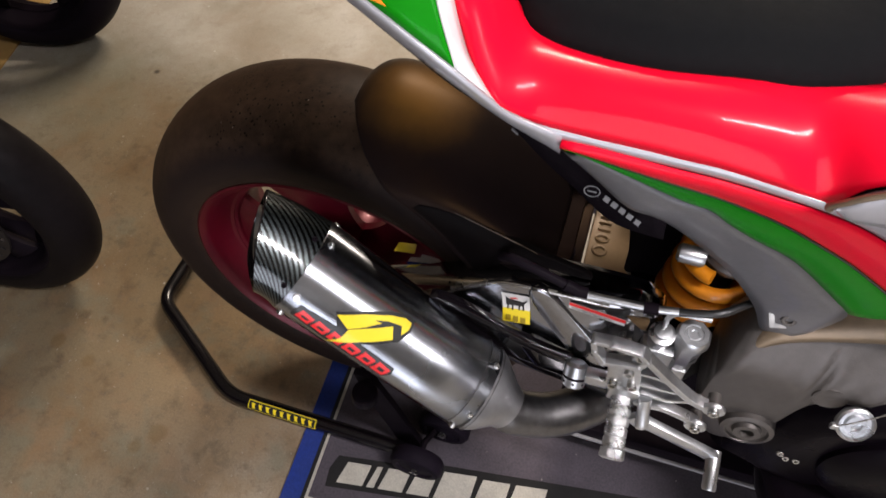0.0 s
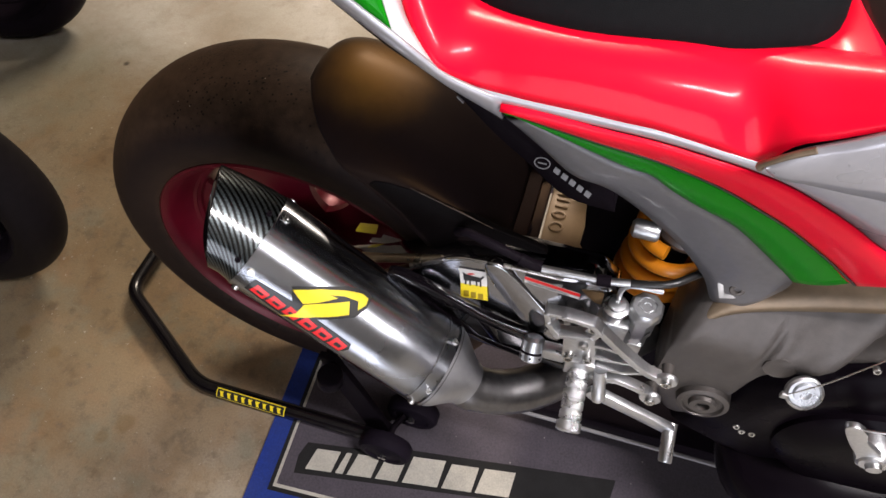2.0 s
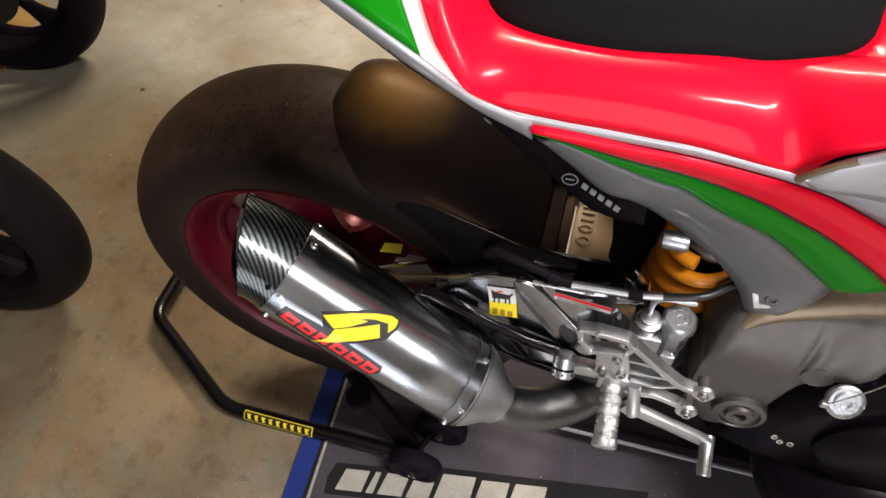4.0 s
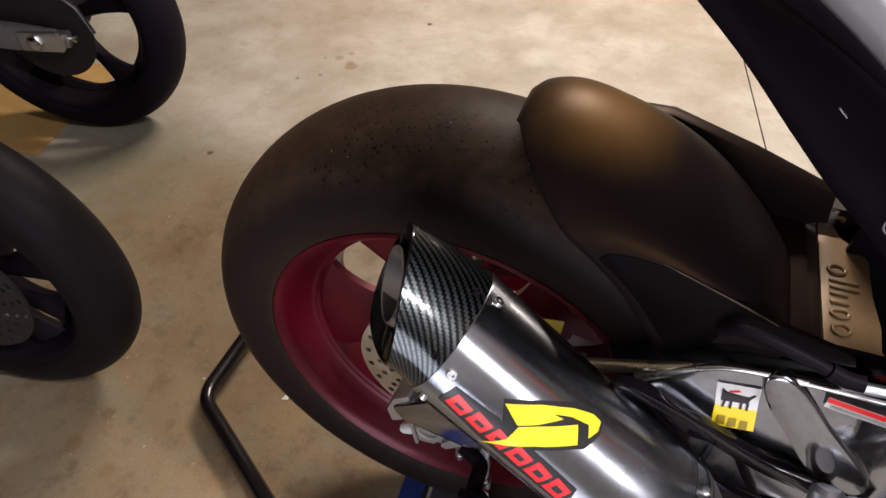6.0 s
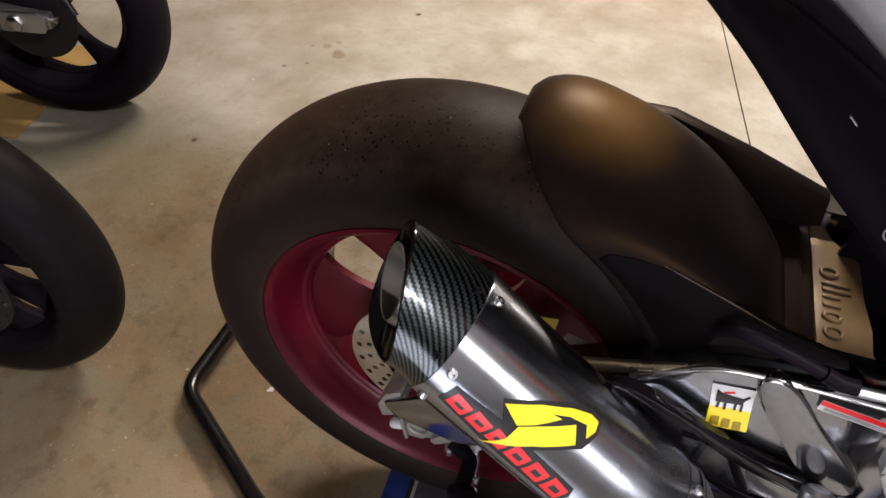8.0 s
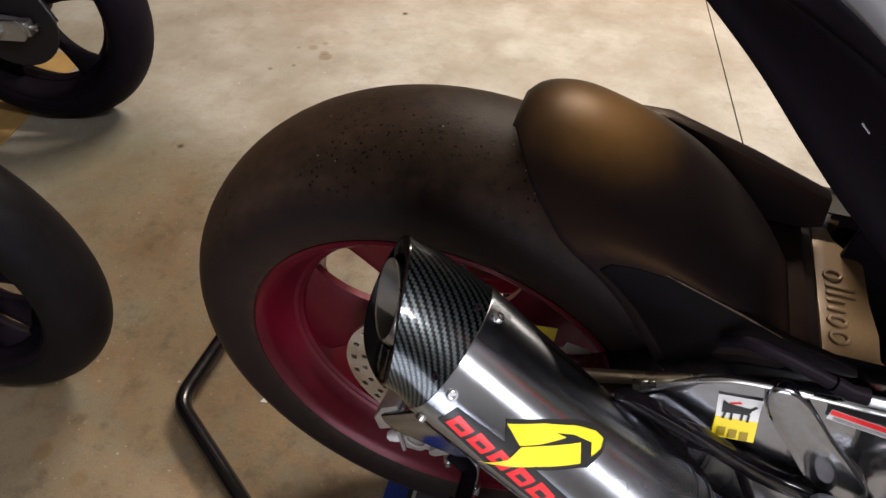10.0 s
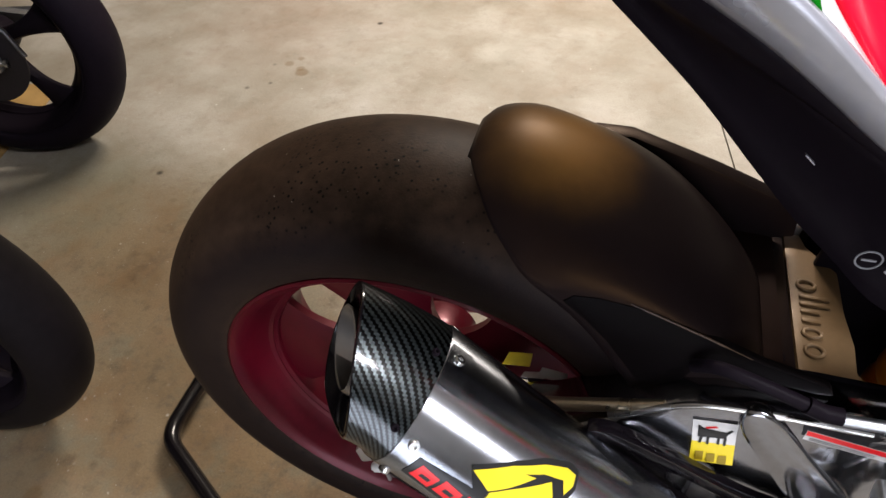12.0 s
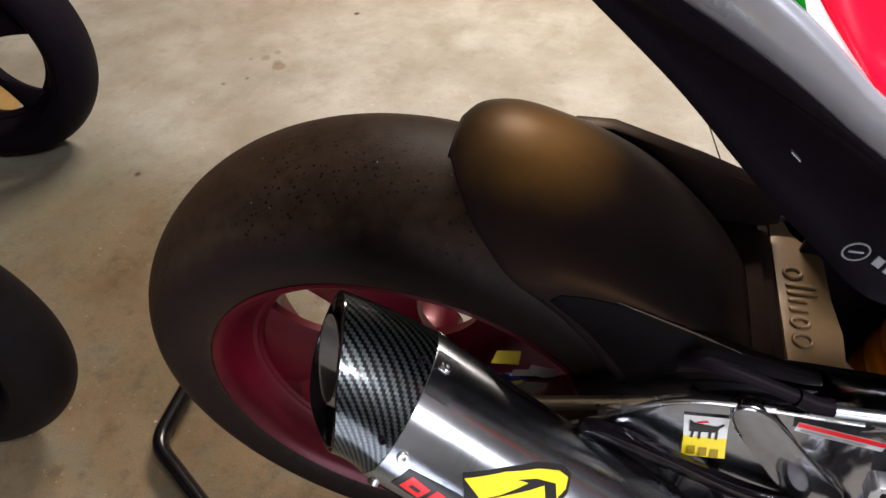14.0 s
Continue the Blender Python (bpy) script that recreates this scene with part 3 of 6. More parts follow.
def wheel_rim(parent, scale, spokes, first, mat, half=0.084, name="rim", width=0.030):
    """Rim with barrel, flanges, hub and spokes, about the y axis; sizes for a 17 inch rim."""
    k = scale
    prof = [(0.2325, half), (0.2325, half - 0.006), (0.222, half - 0.012), (0.219, half - 0.030), (0.196, half - 0.045), (0.196, -half + 0.045), (0.219, -half + 0.030), (0.222, -half + 0.012), (0.2325, -half + 0.006), (0.2325, -half)]
    inner = [(0.229, -half - 0.0015), (0.2245, -half + 0.002), (0.2165, -half + 0.010), (0.2135, -half + 0.030), (0.192, -half + 0.050), (0.188, 0.0), (0.192, half - 0.050), (0.2135, half - 0.030), (0.2165, half - 0.010), (0.2245, half - 0.002), (0.229, half + 0.0015)]
    rim = part(name, lathe([(r * k, y) for r, y in prof + inner], 96), mat, parent)
    part("hub", lathe([(0.018, -0.06), (0.042, -0.058), (0.046, -0.05), (0.05, -0.02), (0.052, 0.02), (0.046, 0.05), (0.042, 0.058), (0.018, 0.06)], 40), mat, rim)
    for n in range(spokes):
        a = radians(first + n * 360 / spokes)
        rows = []
        for r, w, d, y in ((0.040, 0.026, 0.020, -0.006), (0.075, 0.023, 0.017, -0.010), (0.115, 0.026, 0.014, -0.014), (0.150, 0.036, 0.013, -0.016), (0.175, 0.048, 0.014, -0.014), (0.194, 0.062, 0.017, -0.010)):
            ring = []
            for c, s in ((1, 0.35), (0.62, 1), (0, 1.12), (-0.62, 1), (-1, 0.35), (-1, -0.35), (-0.6, -1), (0.6, -1), (1, -0.35)):
                x, t = r * k, c * w * width / 0.030
                ring.append((x * math.cos(a) - t * math.sin(a), y - s * d, x * math.sin(a) + t * math.cos(a)))
            rows.append(ring)
        part("spoke", grid(spline_rows(rows), wrap_cols=True, cap=True), mat, rim)
    return rim


def drilled_disc(parent, r0, r1, y, thick, mat, holes=True, name="brake_disc"):
    """A brake disc with cross-drilled holes."""
    n, rings = 168, 7
    bm = bmesh.new()
    rad = np.linspace(r0, r1, rings + 1)
    vs = [[bm.verts.new((r * math.cos(a), 0, r * math.sin(a))) for a in np.linspace(0, 2 * math.pi, n, endpoint=False)] for r in rad]
    for i in range(rings):
        for j in range(n):
            if holes and ((i == 1 and j % 7 in (0, 1)) or (i == 3 and j % 7 in (2, 3)) or (i == 5 and j % 7 in (4, 5))):
                continue
            bm.faces.new((vs[i][j], vs[i][(j + 1) % n], vs[i + 1][(j + 1) % n], vs[i + 1][j]))
    geo = bmesh.ops.extrude_face_region(bm, geom=bm.faces[:])
    for v in geo["geom"]:
        if isinstance(v, bmesh.types.BMVert):
            v.co.y += thick
    for v in bm.verts:
        v.co.y += y
    return part(name, bm, mat, parent, smooth=30)


axle_at = pose(0, 0, AX)
rear_wheel = wheel_rim(bike, 1.0, 5, 180, RIMRED, name="rear_wheel", width=0.054)
rear_wheel.matrix_local = axle_at
part("tyre", lathe(tyre_profile(0.3326, 0.0935, 0.272, 0.2335, 0.083), 128), SLICK, rear_wheel, "worn black slick tyre with brown scrubbed tread")
drilled_disc(rear_wheel, 0.068, 0.113, -0.078, 0.005, DISCSTEEL)
# black ring added behind the disc so its drilled holes stay dark
part("dark_backing", lathe([(0.070, -0.072), (0.110, -0.072), (0.110, -0.0715), (0.070, -0.0715)], 60), BLACK, rear_wheel)
part("disc_carrier", lathe([(0.03, -0.074), (0.072, -0.076), (0.072, -0.071), (0.03, -0.066)], 40), BLACK, rear_wheel)
part("axle_nut", turned((0, -0.11, 0), (0, -1, 0), [(0.024, -0.04), (0.024, 0.0), (0.02, 0.012), (0.012, 0.012)], 6), STEEL, rear_wheel)


def tag_at(x, y, z, w, h, lean):
    """A curled sticker lying on a spoke, about the axle."""
    across, up = Vector((math.cos(lean), 0.25, -math.sin(lean))), Vector((0.25, 0.75, 0.62))
    return patch([(-w, -h), (w, -h * 0.8), (w * 0.8, h), (-w * 0.9, h * 0.7)], lambda s, t: tuple(Vector((x, y, z - AX)) + across * s + up * t + Vector((0, -1, 1)) * (3.0 * s * s)), 4)


for colour, x, y, z, w, h, lean in ((YELLOW, 0.115, -0.062, 0.529, 0.014, 0.008, 0.3), (WHITEVINYL, 0.152, -0.065, 0.517, 0.018, 0.006, 0.6), (WHITEVINYL, 0.132, -0.066, 0.512, 0.012, 0.004, 0.2)):
    part("rim_sticker", tag_at(x, y, z, w, h, lean), colour, rear_wheel, "curled white and yellow rim sticker")

# silencer: local x to the rear along its length, y to the outside, z up across it
UAX = Vector((-0.760, 0.030, 0.648)).normalized()
VAX = Vector((0.648, 0.0, 0.760))
VAX = (VAX - UAX * VAX.dot(UAX)).normalized()
WAX = VAX.cross(UAX)
SIL = Matrix.Translation((0.0663, -0.211, 0.6725)) @ Matrix((UAX, WAX, VAX)).transposed().to_4x4()
BY, BZ, TURNED, SQUARE = 0.057, 0.0335, -0.25, 2.15


def oval(x, hy, hz, up=0.0, out=0.0, e=SQUARE, n=64):
    """A section across the silencer; up and out: how its plane leans rearwards towards the top and the outside."""
    rows = []
    for a in np.linspace(0, 2 * math.pi, n, endpoint=False):
        c, s = math.cos(a), math.sin(a)
        y, z = math.copysign(abs(c) ** (2 / e), c) * hy, math.copysign(abs(s) ** (2 / e), s) * hz
        y, z = y * math.cos(TURNED) - z * math.sin(TURNED), y * math.sin(TURNED) + z * math.cos(TURNED)
        rows.append((x + up * z + out * y, y, z))
    return rows


def on_silencer(s, deg, off=0.0012):
    """s along the length (0 at the rear band), deg round it from the outermost line upwards."""
    c, q = math.cos(radians(deg)), math.sin(radians(deg))
    y, z = math.copysign(abs(c) ** (2 / SQUARE), c) * (BY + off), math.copysign(abs(q) ** (2 / SQUARE), q) * (BZ + off)
    return (s, y * math.cos(TURNED) - z * math.sin(TURNED), y * math.sin(TURNED) + z * math.cos(TURNED))


silencer = part("silencer", grid([oval(0.0108, BY - 0.0004, BZ - 0.0004), oval(0.0100, BY, BZ), oval(-0.08, BY, BZ), oval(-0.17, BY, BZ), oval(-0.262, BY * 0.985, BZ * 0.985)], wrap_cols=True), TITAN, bike, "brushed steel oval silencer", at=SIL)
shell(silencer, 0.0015)
part("end_cone", grid(spline_rows([oval(-0.258, BY * 1.004, BZ * 1.004), oval(-0.272, BY * 0.93, BZ * 0.995), oval(-0.286, 0.043, 0.0325), oval(-0.300, 0.0335, 0.0315, e=2), oval(-0.310, 0.0305, 0.0305, e=2)], 4), wrap_cols=True), CONESTEEL, silencer)
for s in (-0.2395, -0.262):
    part("seam", grid([oval(s - 0.0007, BY + 0.0001, BZ + 0.0001), oval(s - 0.0004, BY + 0.0005, BZ + 0.0005), oval(s + 0.0004, BY + 0.0005, BZ + 0.0005), oval(s + 0.0007, BY + 0.0001, BZ + 0.0001)], wrap_cols=True), DARKPIPE, silencer)
part("weld_tab", patch([(-0.010, 92), (-0.010, 128), (0.0095, 128), (0.0095, 92)], lambda s, t: on_silencer(s, t, 0.0006), 6), TITAN, silencer)


def tip_ring(f, x0=0.010, inset=0.0, e=SQUARE, n=64):
    """A section of the tip: f 0 at the steel body, 1 at the slanting end cut."""
    rows = []
    for a in np.linspace(0, 2 * math.pi, n, endpoint=False):
        c, s = math.cos(a), math.sin(a)
        hy, hz = BY + (0.0492 - BY) * f - inset, BZ + (0.0332 - BZ) * f - inset
        y, z = math.copysign(abs(c) ** (2 / e), c) * hy, math.copysign(abs(s) ** (2 / e), s) * hz
        y, z = y * math.cos(TURNED) - z * math.sin(TURNED) + 0.0049 * f * f, y * math.sin(TURNED) + z * math.cos(TURNED) - 0.0041 * f * f
        z -= 0.017 * f * f * max(0.0, -s) ** 3
        cut = 0.0631 - 0.0244 * c + 0.0069 * s - 0.0023 * math.cos(2 * a) + 0.0014 * math.sin(2 * a)
        rows.append((x0 + (cut - x0) * f, y, z))
    return rows


def outlet_ring(x, hy, hz, n=64):
    """A section of the outlet pipe, slanting as the end cut does."""
    return [(x + 0.2 * z - 0.5 * y, y, z) for a in np.linspace(0, 2 * math.pi, n, endpoint=False) for y, z in ((-0.006 + hy * math.cos(a), -0.015 + hz * math.sin(a)),)]


tip = part("carbon_tip", grid([tip_ring(f, inset=0.0005 * (1 - f)) for f in np.linspace(0, 1, 13)], wrap_cols=True, uv=True), CARBON, silencer, "lacquered carbon fibre silencer tip")
part("tip_lip", grid([tip_ring(1.0), [(x + 0.0012, y * 0.985, z * 0.98) for x, y, z in tip_ring(1.0)], [(x + 0.0008, y, z) for x, y, z in tip_ring(1.0, inset=0.0035)], outlet_ring(0.0600, 0.0315, 0.0232), outlet_ring(0.0560, 0.0295, 0.0218)], wrap_cols=True), GLOSSBLACK, silencer, "black end face of the tip")
part("outlet_pipe", grid([outlet_ring(0.050, 0.0285, 0.0215), outlet_ring(0.0652, 0.0290, 0.0218), outlet_ring(0.0662, 0.0282, 0.0210), outlet_ring(0.0652, 0.0272, 0.0200), oval(-0.05, 0.0250, 0.0200, 0.0, 0, 2)], wrap_cols=True), surface("sooty_steel", (0.30, 0.285, 0.27), 0.30, 0.9), silencer, "steel outlet pipe inside the tip")
for s in (0.001, -0.252):
    for deg in (47, 116, 180, 227, 296, 0):
        q = Vector(on_silencer(s, deg, -0.0010))
        socket_bolt(silencer, q, (0, q.y / BY**2, q.z / BZ**2), 0.0042, name="rivet")
for deg, s in ((110, 0.020), (50, 0.019)):
    q = Vector(on_silencer(s, deg, -0.0022))
    socket_bolt(silencer, q, (2, q.y / BY**2, q.z / BZ**2), 0.003, BLACK, name="rivet")
part("seam_strip", patch([(0.0, -24), (-0.255, -24), (-0.255, -8), (0.0, -8)], lambda s, t: on_silencer(s, t, 0.0012), 6), STEEL, silencer)

# stickers: six red block shapes on black and a yellow arrow shape
part("sticker_backing", patch([(-0.005, 18), (-0.008, 42), (-0.050, 45), (-0.138, 41), (-0.1405, 30), (-0.134, 10), (-0.060, 10)], lambda s, t: on_silencer(s, t, 0.0006), 14), BLACKVINYL, silencer)
for n in range(6):
    s0 = -0.0100 - n * 0.0212
    part("red_block", patch([(s0, 22 - n * 1.2), (s0 - 0.0175, 19 - n * 0.9), (s0 - 0.0205, 35), (s0 - 0.0035, 38)], lambda s, t: on_silencer(s, t, 0.0010), 5), REDVINYL, silencer, "red block shape of a sticker")
    part("block_slot", patch([(s0 - 0.006, 26.5 - n * 0.8), (s0 - 0.0145, 25.5 - n * 0.6), (s0 - 0.0155, 29.5), (s0 - 0.007, 30.5)], lambda s, t: on_silencer(s, t, 0.0012), 3), BLACKVINYL, silencer)
part("arrow_backing", patch([(-0.0430, 61), (-0.0720, 81), (-0.0950, 94), (-0.1170, 102), (-0.1265, 100), (-0.1285, 88), (-0.1220, 72), (-0.1150, 67), (-0.0870, 42), (-0.0560, 42)], lambda s, t: on_silencer(s, t, 0.0008), 14), BLACKVINYL, silencer)
part("yellow_arrow", patch([(-0.0455, 58.3), (-0.0716, 77.1), (-0.0948, 89.4), (-0.1152, 96.5), (-0.1242, 95.9), (-0.1251, 88.8), (-0.1201, 80.2), (-0.1153, 88.3), (-0.0983, 84.5), (-0.0836, 77.0), (-0.0932, 79.1), (-0.0763, 61.5), (-0.0643, 51.0)], lambda s, t: on_silencer(s, t, 0.0014), 14), YELLOW, silencer, "yellow arrow shape of a sticker")
part("yellow_arrow", patch([(-0.0660, 51.0), (-0.0780, 61.5), (-0.1064, 83.3), (-0.1146, 71.0), (-0.0855, 45.9), (-0.0640, 22), (-0.0534, 6), (-0.0653, 34)], lambda s, t: on_silencer(s, t, 0.0014), 14), YELLOW, silencer, "yellow arrow shape of a sticker")

# pipe from the engine to the silencer
p0 = SIL @ Vector((-0.305, 0, 0))
exhaust = part("exhaust_pipe", tube(spline([tuple(p0), tuple(p0 - UAX * 0.018), (0.352, -0.204, 0.440), (0.395, -0.176, 0.432), (0.450, -0.125, 0.438), (0.52, -0.06, 0.45)], 8), 0.0295, 28), DARKPIPE, bike, "bent heat-stained steel exhaust pipe")
part("pipe_collar", tube([tuple(p0 + UAX * 0.006), tuple(p0 + UAX * 0.002), tuple(p0 - UAX * 0.004)], [0.0306, 0.0312, 0.0306], 28), CONESTEEL, exhaust)

# swingarm
arm_line = [(-0.05, 0.400), (0.02, 0.455), (0.09, 0.512), (0.160, 0.548), (0.205, 0.580), (0.237, 0.604), (0.257, 0.620), (0.282, 0.629), (0.36, 0.632), (0.430, 0.632), (0.456, 0.605), (0.460, 0.500), (0.445, 0.470), (0.40, 0.486), (0.33, 0.500), (0.24, 0.492), (0.14, 0.452), (0.05, 0.388), (-0.03, 0.372)]
bm = plate(arm_line, -0.140, -0.085, 0.010)
for v in bm.verts:
    if v.co.y < -0.11:
        v.co.y -= 0.30 * max(0.0, 0.60 - v.co.z) * min(1.0, max(0.0, v.co.x / 0.2)) * min(1.0, max(0.0, (0.46 - v.co.x) / 0.08))
        v.co.y += 0.022 * min(1.0, max(0.0, (v.co.x - 0.40) / 0.06))
swingarm = part("swingarm", bm, ALLOY, bike, "polished aluminium swingarm", smooth=50)
bm = plate(closed_line([(0.300, 0.634), (0.322, 0.636), (0.360, 0.596), (0.402, 0.556), (0.400, 0.536), (0.372, 0.534), (0.335, 0.572), (0.306, 0.606)], 3), -0.1450, -0.132, 0.0035)
for v in bm.verts:
    v.co.y -= 0.30 * max(0.0, 0.60 - v.co.z)
part("swingarm_rib", bm, ALLOY, swingarm, smooth=60)
# brighter steel for the highlight along the arm's polished edge
part("arm_edge", tube(spline([(0.205, -0.136, 0.581), (0.237, -0.138, 0.606), (0.258, -0.139, 0.622), (0.283, -0.1395, 0.631), (0.330, -0.1395, 0.634), (0.390, -0.1395, 0.635)], 6), 0.0030, 10), STEEL, swingarm, "bright rounded upper edge")
part("far_arm", plate(arm_line, 0.095, 0.14, 0.008), ALLOY, swingarm)


def on_arm(s, t):
    """On the arm's outer face: s forwards, t upwards, from the sticker's lower corner."""
    z = 0.566 + t
    return (0.270 + s + 0.10 * (0.045 - t), -0.1425 - 0.30 * max(0.0, 0.60 - z), z)


part("badge_white", patch([(0, 0.020), (0.033, 0.024), (0.032, 0.050), (-0.002, 0.045)], on_arm, 3), WHITEVINYL, swingarm, "white and yellow square sticker")
part("badge_yellow", patch([(0, -0.001), (0.034, 0.003), (0.033, 0.024), (0, 0.020)], on_arm, 3), YELLOW, swingarm)
raised = lambda s, t: tuple(Vector(on_arm(s, t)) + Vector((0, -0.0006, 0)))
for outline in ([(0.004, 0.026), (0.025, 0.029), (0.027, 0.036), (0.008, 0.036), (0.003, 0.040)], [(0.005, 0.020), (0.007, 0.020), (0.008, 0.028), (0.006, 0.028)], [(0.011, 0.020), (0.013, 0.020), (0.013, 0.028), (0.011, 0.028)], [(0.019, 0.022), (0.021, 0.022), (0.021, 0.029), (0.019, 0.029)], [(0.024, 0.022), (0.026, 0.022), (0.026, 0.030), (0.024, 0.030)], [(0.027, 0.034), (0.030, 0.040), (0.028, 0.041), (0.025, 0.036)]):
    part("badge_mark", patch(outline, raised, 2), BLACKVINYL, swingarm)
part("badge_mark", patch([(0.008, 0.038), (0.016, 0.042), (0.018, 0.040), (0.010, 0.0365)], raised, 2), REDVINYL, swingarm)
for s in (0.004, 0.013, 0.022):
    part("badge_mark", patch([(s, 0.002), (s + 0.0065, 0.003), (s + 0.0062, 0.012), (s, 0.011)], raised, 2), surface("dark_yellow_vinyl", (0.30, 0.21, 0.01), 0.4), swingarm)
part("warning_label", patch([(0.078, 0.050), (0.142, 0.041), (0.143, 0.054), (0.079, 0.063)], raised, 3), WHITEVINYL, swingarm)
part("label_bar", patch([(0.079, 0.057), (0.1425, 0.048), (0.143, 0.054), (0.079, 0.063)], lambda s, t: tuple(Vector(raised(s, t)) + Vector((0, -0.0006, 0))), 3), REDVINYL, swingarm)
for k in range(2):
    part("label_bar", patch([(0.082, 0.0535 - k * 0.002), (0.130, 0.0468 - k * 0.002), (0.130, 0.0475 - k * 0.002), (0.082, 0.0543 - k * 0.002)], lambda s, t: tuple(Vector(raised(s, t)) + Vector((0, -0.0006, 0))), 3), BLACKVINYL, swingarm)
# black filler sheet, added to keep the brace's openings dark
part("arm_backing", plate([(0.15, 0.580), (0.22, 0.562), (0.30, 0.540), (0.43, 0.500), (0.43, 0.452), (0.30, 0.468), (0.20, 0.500), (0.14, 0.548)], -0.157, -0.152, 0.002), BLACK, swingarm, "black sheet added behind the open brace")
part("adjuster_bar", tube([(0.10, -0.128, 0.548), (0.165, -0.130, 0.572), (0.222, -0.133, 0.598), (0.246, -0.134, 0.612)], [0.0064, 0.0064, 0.0056, 0.003], 14), BRASS, swingarm, "dull brass chain adjuster")
# bronze cross brace with raised marks
brace = part("cross_brace", slab([(0.352, -0.130), (0.440, -0.130), (0.4255, -0.101), (0.399, -0.066), (0.401, -0.038), (0.397, 0.0), (0.397, 0.050), (0.372, 0.080), (0.366, 0.100), (0.351, 0.100)], 0.585, 0.611, 0.003), BRONZE, swingarm, "bronze cast cross brace with raised lettering shapes")
for k, w in enumerate((0.017, 0.014, 0.005, 0.004, 0.004, 0.004, 0.016)):
    y0 = -0.060 + (0, 0.021, 0.040, 0.051, 0.060, 0.069, 0.078)[k]
    tall = 0.010 if k in (1, 4, 5) else 0
    if w > 0.01:
        loop = [(0.3665 + 0.0075 * math.cos(a), y0 + w / 2 + (w / 2 - 0.002) * math.sin(a), 0.6118) for a in np.linspace(0, 2 * math.pi, 17)]
        part("raised_mark", tube(loop, 0.0019, 8), BRONZE, brace)
    else:
        part("raised_mark", box(0.359, 0.375 + tall, y0, y0 + w, 0.609, 0.6132, 0.0015), BRONZE, brace)
for y in (-0.068, 0.067):
    part("brace_boss", turned((0.326, y, 0.606), (0, 0, 1), [(0.014, 0), (0.014, 0.012), (0.011, 0.014)], 20), BLACK, swingarm)
    socket_bolt(swingarm, (0.326, y, 0.621), (0, 0, 1), 0.007, surface("brass_bolt", (0.07, 0.05, 0.022), 0.35, 1.0))

# rear caliper below the axle
caliper = part("brake_caliper", plate(closed_line([(-0.057, 0.372), (-0.045, 0.410), (-0.020, 0.422), (0.010, 0.388), (0.036, 0.326), (0.012, 0.301), (-0.024, 0.303), (-0.048, 0.328)], 4), -0.112, -0.078, 0.005), CALIPER, bike, "grey two-piston rear brake caliper")
part("caliper_body", plate([(-0.057, 0.385), (-0.046, 0.412), (-0.026, 0.427), (-0.020, 0.404), (-0.026, 0.378), (-0.052, 0.360)], -0.134, -0.106, 0.004), CALIPER, caliper)
part("caliper_plate", plate([(-0.021, 0.424), (-0.012, 0.425), (0.011, 0.400), (0.014, 0.392), (-0.018, 0.397)], -0.136, -0.108, 0.003), CALIPER, caliper)
part("caliper_flange", plate([(-0.026, 0.378), (0.010, 0.376), (0.014, 0.368), (0.004, 0.320), (-0.004, 0.308), (-0.025, 0.306), (-0.030, 0.343)], -0.120, -0.108, 0.003), CALIPER, caliper)
part("caliper_bridge", plate([(0.010, 0.376), (0.016, 0.368), (0.036, 0.326), (0.030, 0.318), (0.012, 0.302), (0.004, 0.306), (0.006, 0.314), (0.020, 0.330), (0.010, 0.358)], -0.119, -0.104, 0.003), CALIPER, caliper)
part("piston_ring", turned((-0.009, -0.120, 0.341), (0, -1, 0), [(0.0155, -0.002), (0.0155, 0.004), (0.0145, 0.005), (0.0120, 0.004), (0.0118, -0.004)], 28), CALIPER, caliper)
part("piston_cap", turned((-0.009, -0.120, 0.341), (0, -1, 0), [(0.0120, -0.003), (0.009, -0.0035), (0.001, -0.0035)], 28), BLACK, caliper)
part("caliper_web", tube([(-0.027, -0.122, 0.376), (-0.031, -0.123, 0.345), (-0.026, -0.122, 0.306)], 0.0026, 10), CALIPER, caliper)
part("bleed_screw", turned((0.012, -0.112, 0.352), (0.95, -0.2, 0.25), [(0.004, -0.004), (0.004, 0.004), (0.0058, 0.005), (0.0058, 0.013), (0.0035, 0.014), (0.0035, 0.022), (0.002, 0.023)], 6), MILLED, caliper)
part("bridge_nut", turned((0.028, -0.110, 0.290), (0.3, -0.9, -0.3), [(0.0055, -0.006), (0.0055, 0.005), (0.0035, 0.006), (0.0035, 0.010)], 6), MILLED, caliper)
part("bleed_cap", turned((-0.031, -0.116, 0.326), (-0.95, -0.3, 0.1), [(0.006, 0), (0.0075, 0.004), (0.007, 0.014), (0.004, 0.018), (0.001, 0.0185)], 14), WHITEVINYL, caliper)
part("stand_spool", turned((0.062, -0.10, 0.318), (0, -0.25, -1), [(0.010, 0), (0.010, 0.012), (0.005, 0.016), (0.005, 0.03), (0.0075, 0.034), (0.0075, 0.06), (0.012, 0.064), (0.012, 0.078), (0.008, 0.082)], 18), MILLED, bike, "bright steel hose union")
socket_bolt(bike, (0.066, -0.135, 0.250), (0.2, -1, 0.2), 0.010)

